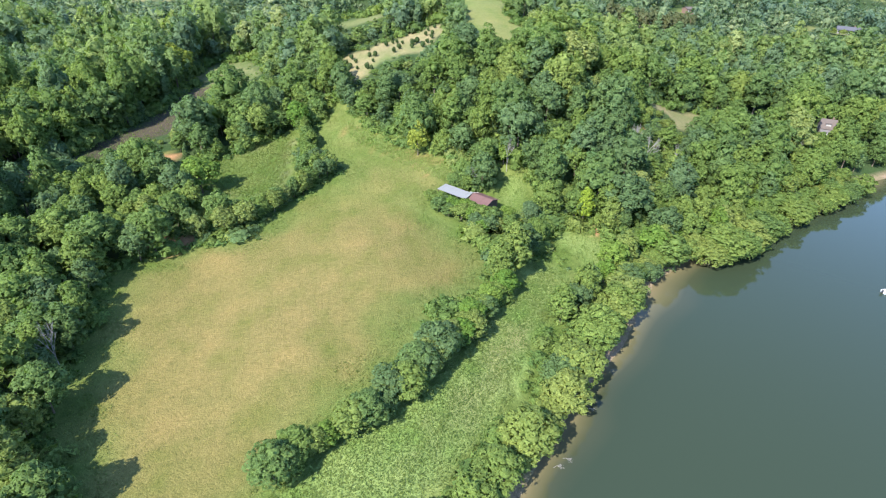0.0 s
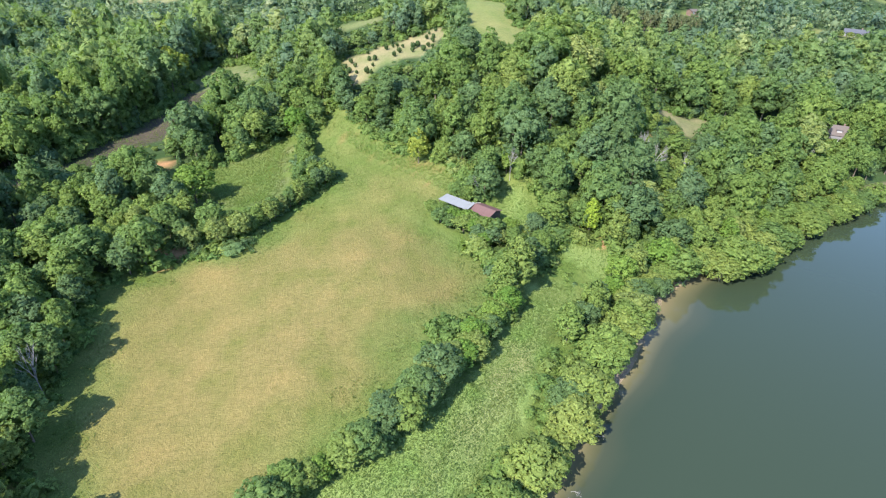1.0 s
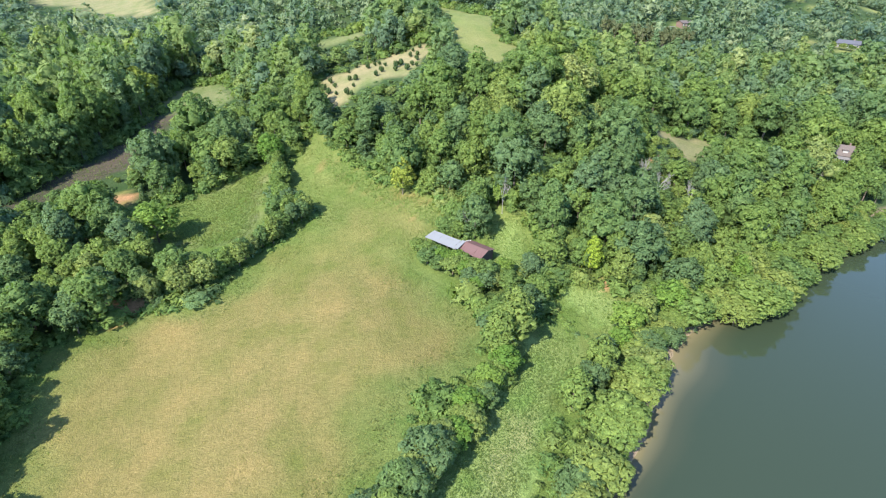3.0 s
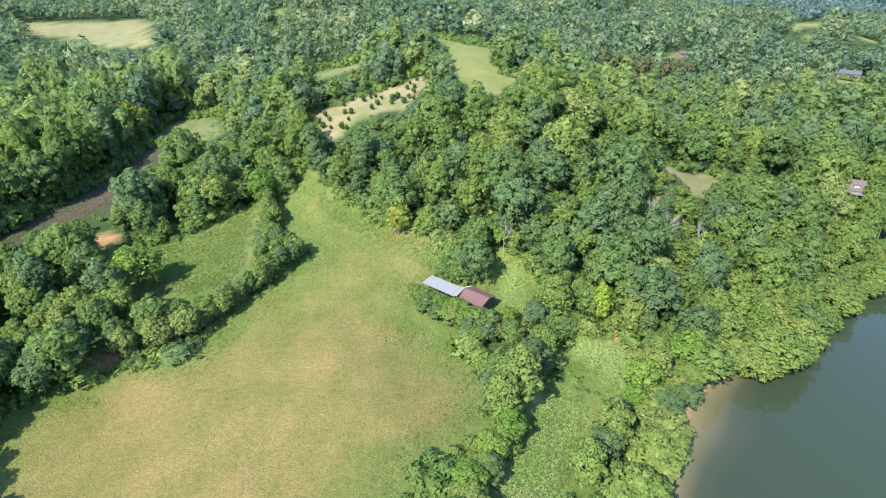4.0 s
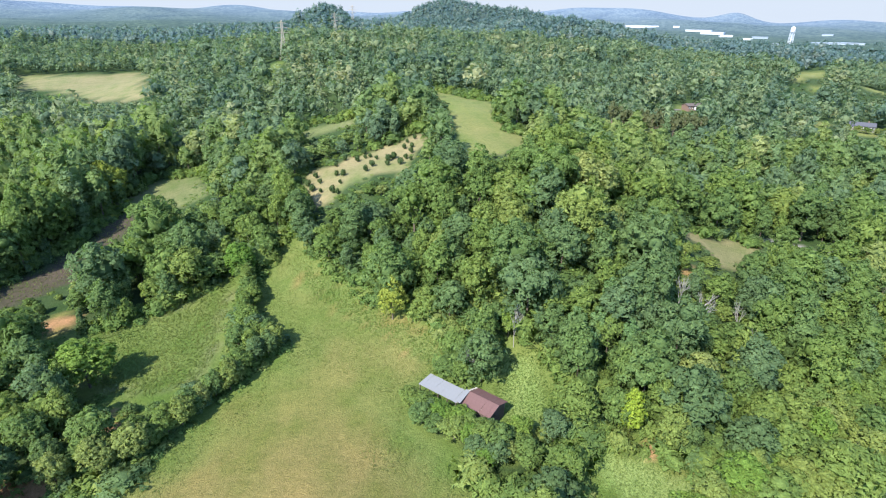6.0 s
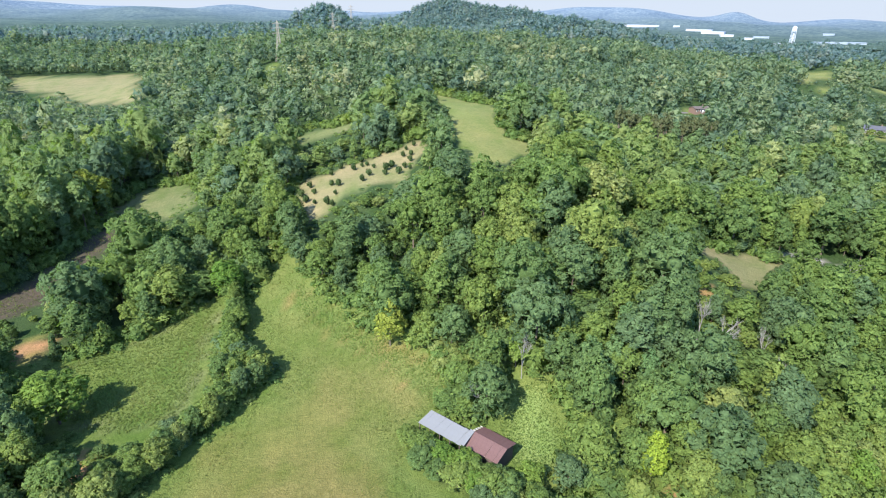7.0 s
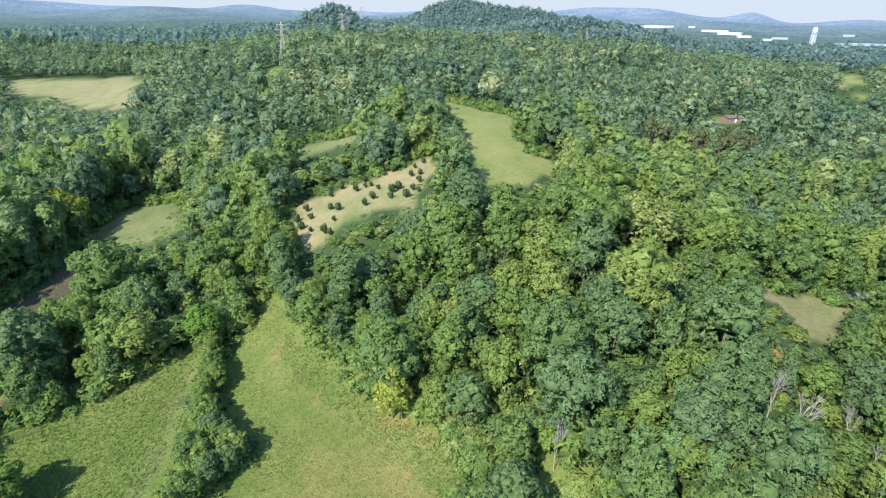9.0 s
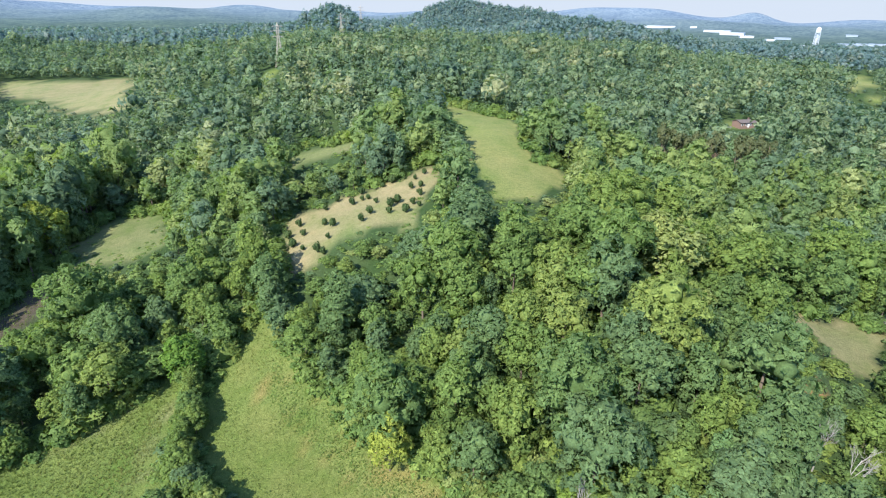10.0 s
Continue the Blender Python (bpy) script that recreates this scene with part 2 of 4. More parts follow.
RIVER = SHORE + [(900, 300), (900, -900), (-200, -900)]
WATER_Z = 2.0
HILLS_NEAR = [(45, 215, 30, 32, 21.7), (20, 265, 40, 40, 14.5), (20, 350, 60, 60, 25.4), (98, 232, 35, 30, 1.6), (-14, 110, 26, 55, 5.7), (150, 225, 40, 35, 3.9),
              (-100, 290, 35, 35, 2.7), (-45, 270, 40, 50, 6.9), (300, 300, 90, 80, 4.9), (80, 330, 50, 60, 2.1), (-26, 250, 16, 18, 4.0)]
HILLS_FAR = [(-70, 470, 80, 80, 25.2), (-115, 560, 80, 70, 15.2), (-185, 680, 90, 90, 23.7), (-192, 1275, 50, 110, 62.0), (-130, 1020, 130, 150, 38.0), (310, 1270, 110, 150, 25.0), (190, 1400, 120, 150, 20.0), (450, 1230, 130, 150, 19.0), (180, 430, 110, 110, 12.6),
             (350, 600, 160, 160, 13.9), (-225, 270, 40, 45, 4.4), (500, 1100, 260, 300, 9.0), (220, 1050, 150, 200, 20.0), (-600, 1100, 300, 350, 20.5), (60, 720, 160, 170, 34.9), (-150, 1900, 350, 350, 40.0), (355, 600, 75, 60, 16.0)]
rng = np.random.default_rng(7)


def inside(x, y, poly):
    """Which of the places lie within the outline."""
    r = np.zeros(x.shape, bool)
    for (x0, y0), (x1, y1) in zip(poly, poly[1:] + poly[:1]):
        if y0 != y1:
            r ^= ((y0 > y) != (y1 > y)) & (x < (x1 - x0) * (y - y0) / (y1 - y0) + x0)
    return r


def away(x, y, line):
    """Distance from an open line."""
    d = np.full(x.shape, 1e9)
    for (x0, y0), (x1, y1) in zip(line, line[1:]):
        dx, dy = x1 - x0, y1 - y0
        t = np.clip(((x - x0) * dx + (y - y0) * dy) / (dx * dx + dy * dy), 0, 1)
        d = np.minimum(d, np.hypot(x - x0 - t * dx, y - y0 - t * dy))
    return d


def wave(x, y, size, seed):
    """A smooth uneven field between about -1 and 1."""
    g = np.random.default_rng(seed)
    r = np.zeros(np.shape(x))
    for k in range(7):
        a, p, s = g.uniform(0, 6.28), g.uniform(0, 6.28), size * g.uniform(0.6, 1.6)
        r = r + np.sin((x * math.cos(a) + y * math.sin(a)) * 6.28 / s + p)
    return r / 4


def height(x, y):
    z = np.full(np.shape(x), 4.0)
    for cx, cy, sx, sy, h in HILLS_NEAR + HILLS_FAR:
        z = z + h * np.exp(-((x - cx) / sx) ** 2 / 2 - ((y - cy) / sy) ** 2 / 2)
    far = np.clip((np.hypot(x, y) - 250) / 600, 0, 1)
    z = z + far * 8 * wave(x, y, 420, 3) + far * 4.5 * wave(x, y, 170, 8) + 0.35 * wave(x, y, 30, 4)
    d = away(x, y, SHORE)
    bank = np.where(inside(x, y, RIVER), -np.clip(d, 0, 25) * 0.12, np.minimum(d * 0.35, 1e3))
    return np.where(inside(x, y, RIVER), WATER_Z + bank, np.minimum(z, WATER_Z + 0.2 + bank))


OPEN = [FIELD, STRIP, CLEARING, HILLSIDE, LEDGE, PASTURE, LOW_FIELD, DRIVE, VALLEY, FAR_FIELD, EAST_FIELD, EAST_STRIP, EDGE_FIELD, EAST_MEADOW, RIDGE_LANE, RIDGE_PATCH, SWATH, BARNYARD, GLADE, DIRT, CORRIDOR] + YARDS


def wooded(x, y):
    r = ~inside(x, y, RIVER)
    for poly in OPEN:
        r &= ~inside(x, y, poly)
    return r


# ---- meshes ----
def mesh(name, verts, tris, mats, slots=None, attrs=(), smooth=False, normals=None):
    me = bpy.data.meshes.new(name)
    verts, tris = np.asarray(verts, np.float32), np.asarray(tris, np.int32)
    me.vertices.add(len(verts))
    me.vertices.foreach_set("co", verts.ravel())
    me.loops.add(tris.size)
    me.loops.foreach_set("vertex_index", tris.ravel())
    me.polygons.add(len(tris))
    me.polygons.foreach_set("loop_start", np.arange(0, tris.size, tris.shape[1], dtype=np.int32))
    for m in mats:
        me.materials.append(m)
    if slots is not None:
        me.polygons.foreach_set("material_index", np.asarray(slots, np.int32))
    for key, kind, values in attrs:
        a = me.attributes.new(key, kind, "POINT")
        a.data.foreach_set("color" if kind == "FLOAT_COLOR" else "value", np.asarray(values, np.float32).ravel())
    me.polygons.foreach_set("use_smooth", np.full(len(tris), smooth))
    me.update(calc_edges=True)
    if normals is not None:
        me.normals_split_custom_set_from_vertices(np.asarray(normals, np.float32))
    return me


def grid_tris(nx, ny):
    i = np.arange(nx - 1)[None] + nx * np.arange(ny - 1)[:, None]
    return np.stack([i, i + 1, i + nx + 1, i + nx], -1).reshape(-1, 4)


# ---- ground ----
u, v = np.linspace(-1, 1, 270), np.linspace(-1, 1, 270)
gx, gy = np.meshgrid(60 * np.sinh(5 * u), 150 + 60 * np.sinh(5 * v))
gz = height(gx, gy)
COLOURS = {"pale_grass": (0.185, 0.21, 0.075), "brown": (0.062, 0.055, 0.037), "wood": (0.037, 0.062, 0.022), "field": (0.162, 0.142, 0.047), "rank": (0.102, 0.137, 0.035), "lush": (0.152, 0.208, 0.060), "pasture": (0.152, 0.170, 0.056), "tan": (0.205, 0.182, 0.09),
           "valley": (0.124, 0.140, 0.057), "soil": (0.27, 0.160, 0.078), "mud": (0.205, 0.160, 0.10), "gravel": (0.298, 0.282, 0.262), "hay": (0.172, 0.166, 0.078)}
wx, wy = gx + 1.6 * wave(gx, gy, 9, 11), gy + 1.6 * wave(gx, gy, 9, 12)
col = np.empty((*gx.shape, 4))
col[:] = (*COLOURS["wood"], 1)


def lay(poly, colour, edge=None, reach=6.0):
    m = inside(wx, wy, poly)
    col[m, :3] = COLOURS[colour]
    if edge:
        d = away(wx, wy, poly + poly[:1])
        k = np.clip(1 - d / (reach * (1 + 0.6 * wave(gx, gy, 25, 5))), 0, 1)[..., None] * m[..., None]
        col[..., :3] = col[..., :3] * (1 - k) + np.array(COLOURS[edge]) * k


lay(FIELD, "field", "rank", 10)
north = (np.clip((gy - 140) / 55, 0, 1) * (0.85 + 0.3 * wave(gx, gy, 30, 6)))[..., None] * inside(wx, wy, FIELD)[..., None]
north = np.clip(north, 0, 0.9)
col[..., :3] = col[..., :3] * (1 - north) + np.array(COLOURS["rank"]) * north
lay(STRIP, "lush")
lay([(0, 62), (14, 78), (20, 93), (31, 116), (25, 112), (11, 90), (1, 76), (-8, 60)], "pale_grass", "lush", 2.5)
lay(CLEARING, "rank", "valley", 3)
lay(HILLSIDE, "tan", "valley", 2)
lay(LEDGE, "valley", "wood", 3)
lay(PASTURE, "pasture")
lay(LOW_FIELD, "hay")
lay(DRIVE, "gravel", "pasture", 1.0)
lay(VALLEY, "valley")
lay(FAR_FIELD, "hay")
for poly in (EAST_FIELD, EAST_STRIP, EDGE_FIELD, EAST_MEADOW, RIDGE_LANE):
    lay(poly, "pasture")
lay(RIDGE_PATCH, "hay")
lay(CORRIDOR, "rank")
lay(DIRT, "soil", "rank", 2)
for yard in YARDS:
    lay(yard, "pasture")
lay(SWATH, "brown")
lay(BARNYARD, "lush", "rank", 3)
lay(FRINGE, "rank", "field", 2)
lay(GLADE, "lush")
margin = np.minimum.reduce([away(wx, wy, p + p[:1]) for p in (FIELD, STRIP, CLEARING, BARNYARD, GLADE)])
k = (wooded(wx, wy) & (margin < 7))
col[k, :3] = COLOURS["rank"]
for px, py, r in ((-103, 198, 3.5), (-69, 136, 2.0), (-73, 131, 1.6), (-68, 156, 3.0), (-72, 60, 4.0), (-71.5, 139.3, 2.6), (-75, 137, 2.6), (-78, 135, 2.4), (-68.5, 157.2, 2.2), (-102.4, 170.2, 2.5), (47, 146, 1.3), (78, 205, 3.0), (66, 152, 1.2)):
    col[np.hypot(wx - px, (wy - py) * 0.7) < r, :3] = COLOURS["soil"]
shore_d = away(gx, gy, SHORE)
col[(shore_d < 2.5) | inside(gx, gy, RIVER), :3] = COLOURS["mud"]
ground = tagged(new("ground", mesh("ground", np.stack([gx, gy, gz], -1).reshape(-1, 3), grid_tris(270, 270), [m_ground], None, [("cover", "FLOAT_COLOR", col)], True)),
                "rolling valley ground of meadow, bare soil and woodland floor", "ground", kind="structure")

# ---- river ----
wu = np.linspace(-1, 1, 140)
rx, ry = np.meshgrid(60 + 40 * np.sinh(4 * wu), 110 + 40 * np.sinh(4 * wu))
keep = grid_tris(140, 140)
near_water = inside(rx, ry, RIVER) | (away(rx, ry, SHORE) < 12)
keep = keep[near_water.ravel()[keep].any(1)]
sd = away(rx, ry, SHORE) * np.where(inside(rx, ry, RIVER), 1, 0)
sh = np.clip(1 - sd / np.clip(8 + 5 * wave(rx, ry, 34, 21) + 5 * np.exp(-(((rx - 63) ** 2 + (ry - 126) ** 2) / 200)), 3.0, 18), 0, 1)
water = tagged(new("water", mesh("water", np.stack([rx, ry, np.full(rx.shape, WATER_Z)], -1).reshape(-1, 3), keep, [m_water], None, [("shallow", "FLOAT", sh)], True)),
               "calm grey-green river with murky tan shallows", "river", kind="structure")

# ---- distant hills ----
def far_height(x, y):
    r, a = np.hypot(x, y), np.degrees(np.arctan2(x, y))
    up = np.clip((r - 1900) / 2800, 0, 1)
    z = 20 + 62 * up ** 1.6 + 20 * wave(x, y, 900, 31) * (0.25 + up) + 10 * up * wave(x * 0.6, y * 0.3, 500, 32)
    z = z + 20 * up * np.exp(-((a + 25) / 18) ** 2) + 83 * np.exp(-((a - 1.5) / 3.6) ** 2) * np.exp(-((r - 2700) / 420) ** 2)
    return z + 58 * np.exp(-((a - 8) / 5) ** 2) * np.exp(-((r - 2600) / 420) ** 2) + 62 * up ** 4 * np.exp(-((a - 15) / 6) ** 2) + 44 * up ** 4 * np.exp(-((a - 27.3) / 1.5) ** 2)


ang = np.radians(np.linspace(-75, 75, 300))
rad = np.geomspace(1850, 4750, 60)
A, R = np.meshgrid(ang, rad)
bx, by = R * np.sin(A), R * np.cos(A)
# haze painted into the hills' cover colour: paler and bluer farther out
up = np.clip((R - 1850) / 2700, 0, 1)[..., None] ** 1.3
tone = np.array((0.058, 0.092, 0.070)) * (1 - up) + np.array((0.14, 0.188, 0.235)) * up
tagged(new("backdrop", mesh("backdrop", np.stack([bx, by, far_height(bx, by)], -1).reshape(-1, 3), grid_tris(300, 60), [m_far_haze], None,
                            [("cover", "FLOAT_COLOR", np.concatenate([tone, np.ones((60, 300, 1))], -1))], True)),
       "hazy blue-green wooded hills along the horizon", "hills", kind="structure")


# ---- trees ----
ICO_V = np.array([(0, 0, 1)] + [(0.894 * math.cos(k * 1.2566), 0.894 * math.sin(k * 1.2566), 0.447) for k in range(5)] +
                 [(0.894 * math.cos(k * 1.2566 + 0.628), 0.894 * math.sin(k * 1.2566 + 0.628), -0.447) for k in range(5)] + [(0, 0, -1)])
ICO_F = np.array([(0, 1 + k, 1 + (k + 1) % 5) for k in range(5)] + [(1 + k, 6 + k, 1 + (k + 1) % 5) for k in range(5)] +
                 [(1 + (k + 1) % 5, 6 + k, 6 + (k + 1) % 5) for k in range(5)] + [(11, 6 + (k + 1) % 5, 6 + k) for k in range(5)])


def lobes_of(kind, g):
    """The rounded masses of a crown: x, y, z, radius, in metres, for a tree about 13 m high."""
    if kind == "broad":
        out = [(0, 0, 8.3, 3.0), (g.uniform(-0.8, 0.8), g.uniform(-0.8, 0.8), 11.0, 1.9)]
        for ring, z, far, r in ((6, 9.2, 2.3, 1.55), (7, 6.9, 2.9, 1.5), (5, 4.8, 2.3, 1.3)):
            a0 = g.uniform(0, 6)
            out += [(far * g.uniform(0.8, 1.15) * math.cos(a0 + k * 6.283 / ring), far * g.uniform(0.8, 1.15) * math.sin(a0 + k * 6.283 / ring), z + g.uniform(-0.8, 0.8), r * g.uniform(0.75, 1.2)) for k in range(ring)]
    elif kind == "tall":
        out = [(0, 0, 7.5, 2.1), (0, 0, 10.5, 1.7), (g.uniform(-0.3, 0.3), 0, 12.6, 1.1)]
        for ring, z, far, r in ((4, 11.2, 1.1, 0.95), (5, 9.2, 1.6, 1.1), (5, 7.0, 1.9, 1.2), (5, 4.8, 1.9, 1.1)):
            a0 = g.uniform(0, 6)
            out += [(far * math.cos(a0 + k * 6.283 / ring), far * math.sin(a0 + k * 6.283 / ring), z + g.uniform(-0.5, 0.5), r * g.uniform(0.8, 1.2)) for k in range(ring)]
    elif kind == "pine":
        out = [(g.uniform(-1.2, 1.2), g.uniform(-1.2, 1.2), z + g.uniform(-0.4, 0.4), r) for z, r in ((8.6, 0.8), (9.6, 1.1), (10.6, 1.2), (11.4, 1.1), (12.2, 0.9), (12.8, 0.6))]
    elif kind == "cone":
        out = [(0, 0, z, r) for z, r in ((2.5, 2.2), (5, 1.9), (7.5, 1.45), (9.7, 1.0), (11.6, 0.6), (12.7, 0.35))]
    else:
        out = [(0, 0, 1.3, 1.5)] + [(1.3 * math.cos(k * 1.25) * g.uniform(0.7, 1.3), 1.3 * math.sin(k * 1.25) * g.uniform(0.7, 1.3), 1.2 + g.uniform(-0.4, 0.6), g.uniform(0.7, 1.1)) for k in range(5)]
    return np.array(out)


def crown(kind, leaves, size, seed, cores=99, fill=0.86, clumps=0):
    """Verts and triangles of a crown: many small leafy tufts over its rounded masses, and plain inner masses."""
    g = np.random.default_rng(seed)
    L = lobes_of(kind, g)
    big, weight = L, L[:, 3] ** 2
    mid = np.array((0, 0, L[:, 2].mean() - 1.0))
    if clumps:
        w = g.choice(len(L), clumps, p=weight / weight.sum())
        dd = g.normal(size=(clumps, 3)) + np.array((0, 0, 0.5))
        dd /= np.linalg.norm(dd, axis=1)[:, None]
        L = np.concatenate([L, np.concatenate([L[w, :3] + dd * L[w, 3:4] * g.uniform(0.8, 1.05, (clumps, 1)), g.uniform(0.4, 0.85, clumps)[:, None]], 1)])
        weight = np.concatenate([0.22 * weight, 1.3 * L[len(big):, 3] ** 2])
    n = leaves * 7
    which = g.choice(len(L), n, p=weight / weight.sum())
    d = g.normal(size=(n, 3))
    d /= np.linalg.norm(d, axis=1)[:, None]
    d[:, 2] = np.where(d[:, 2] < -0.3, -d[:, 2], d[:, 2])
    p = L[which, :3] + d * L[which, 3:4] * g.uniform(0.85, 1.15, (n, 1))
    out = np.ones(n, bool)
    for x, y, z, r in L:
        out &= ((p - (x, y, z)) ** 2).sum(1) > (0.8 * r) ** 2
    p, d = p[out][:leaves], d[out][:leaves]
    k = len(p)
    nrm = d + 0.42 * g.normal(size=(k, 3)) + np.array((0, 0, 0.2))
    nrm /= np.linalg.norm(nrm, axis=1)[:, None]
    t1 = np.cross(nrm, g.normal(size=(k, 3)))
    t1 /= np.linalg.norm(t1, axis=1)[:, None]
    t2 = np.cross(nrm, t1)
    s = 1.2 * size * g.uniform(0.6, 1.3, (k, 1))
    V = np.stack([p + t1 * s * 0.72 - nrm * s * 0.12, p - t1 * s * 0.36 + t2 * s * 0.6, p - t1 * s * 0.36 - t2 * s * 0.6], 1).reshape(-1, 3)
    T = np.arange(3 * k).reshape(-1, 3)
    outward = p - mid
    outward /= np.linalg.norm(outward, axis=1)[:, None]
    N = np.repeat(0.45 * d + 0.22 * nrm + 0.45 * outward, 3, axis=0)
    for x, y, z, r in big[np.argsort(-big[:, 3])][:cores]:
        T = np.concatenate([T, ICO_F + len(V)])
        V = np.concatenate([V, ICO_V * r * fill * g.uniform(0.85, 1.1, (12, 1)) + (x, y, z)])
        N = np.concatenate([N, ICO_V])
    return V, T, N / np.linalg.norm(N, axis=1)[:, None], (np.arange(len(V)) < 3 * k) * 1.0


def stem(h, r, sides=6, limbs=0, seed=0, lean=0.4):
    """A tapered trunk with limbs that run up into the crown."""
    g = np.random.default_rng(seed)
    V, T = [], []

    def tube(points, radii):
        base = len(V)
        for (x, y, z), rr in zip(points, radii):
            V.extend((x + rr * math.cos(a * 6.283 / sides), y + rr * math.sin(a * 6.283 / sides), z) for a in range(sides))
        for k in range(len(points) - 1):
            for a in range(sides):
                i, j = base + k * sides + a, base + k * sides + (a + 1) % sides
                T.extend(((i, j, j + sides), (i, j + sides, i + sides)))
    top = (g.uniform(-lean, lean), g.uniform(-lean, lean), h)
    tube([(0, 0, -0.6), (0, 0, 0.3), (top[0] * 0.4, top[1] * 0.4, h * 0.5), top], [r * 1.5, r, r * 0.75, r * 0.25])
    for k in range(limbs):
        a, z, far = k * 2.4 + g.uniform(-0.4, 0.4), h * g.uniform(0.35, 0.75), h * g.uniform(0.16, 0.27)
        tube([(0, 0, z), (far * 0.5 * math.cos(a), far * 0.5 * math.sin(a), z + far * 0.5), (far * math.cos(a), far * math.sin(a), z + far * 0.9)], [r * 0.45, r * 0.3, r * 0.1])
    return np.array(V), np.array(T)


KINDS = ["broad", "broad", "broad", "broad", "tall", "tall", "cone"]
NEAR = [crown(k, 1800, 0.56, 40 + i, 8, 0.7, 120) for i, k in enumerate(KINDS)]
MID = [crown(k, 1350, 0.58, 60 + i, 6, 0.7, 95) for i, k in enumerate(KINDS)]
MID_FAR = [crown(k, 340, 0.98, 60 + i, 3, 0.74, 34) for i, k in enumerate(KINDS)]
FAR = [crown(k, 74, 1.35, 80 + i, 1, 0.66, 12) for i, k in enumerate(KINDS)]
TINY = [crown(k, 24, 2.3, 90 + i, 1, 0.8) for i, k in enumerate(KINDS)]
TRUNK = stem(8.5, 0.22, 5)


def spots(x0, x1, y0, y1, step, seed):
    g = np.random.default_rng(seed)
    x, y = np.meshgrid(np.arange(x0, x1, step), np.arange(y0, y1, step))
    x[1::2] += step / 2
    x, y = x + g.uniform(-0.33, 0.33, x.shape) * step, y + g.uniform(-0.33, 0.33, x.shape) * step
    x, y = x.ravel(), y.ravel()
    k = wooded(x, y)
    for a in range(4):
        k &= wooded(x + 0.38 * step * math.cos(a * 1.571), y + 0.38 * step * math.sin(a * 1.571))
    return x[k], y[k]


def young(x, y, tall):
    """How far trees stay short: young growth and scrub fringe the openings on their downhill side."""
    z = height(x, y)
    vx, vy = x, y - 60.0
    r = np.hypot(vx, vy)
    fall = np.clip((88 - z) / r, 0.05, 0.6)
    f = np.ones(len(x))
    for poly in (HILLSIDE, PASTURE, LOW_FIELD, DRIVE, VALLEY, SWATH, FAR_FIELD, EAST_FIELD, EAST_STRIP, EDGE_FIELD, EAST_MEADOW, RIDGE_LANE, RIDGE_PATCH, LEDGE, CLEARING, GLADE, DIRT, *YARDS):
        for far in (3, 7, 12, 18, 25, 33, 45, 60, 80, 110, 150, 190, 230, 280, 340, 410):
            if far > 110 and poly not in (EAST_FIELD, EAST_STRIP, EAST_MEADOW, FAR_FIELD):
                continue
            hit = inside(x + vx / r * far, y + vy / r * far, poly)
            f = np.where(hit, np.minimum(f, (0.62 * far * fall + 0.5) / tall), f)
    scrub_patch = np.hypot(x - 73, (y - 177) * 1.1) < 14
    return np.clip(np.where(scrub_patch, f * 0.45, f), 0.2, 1)


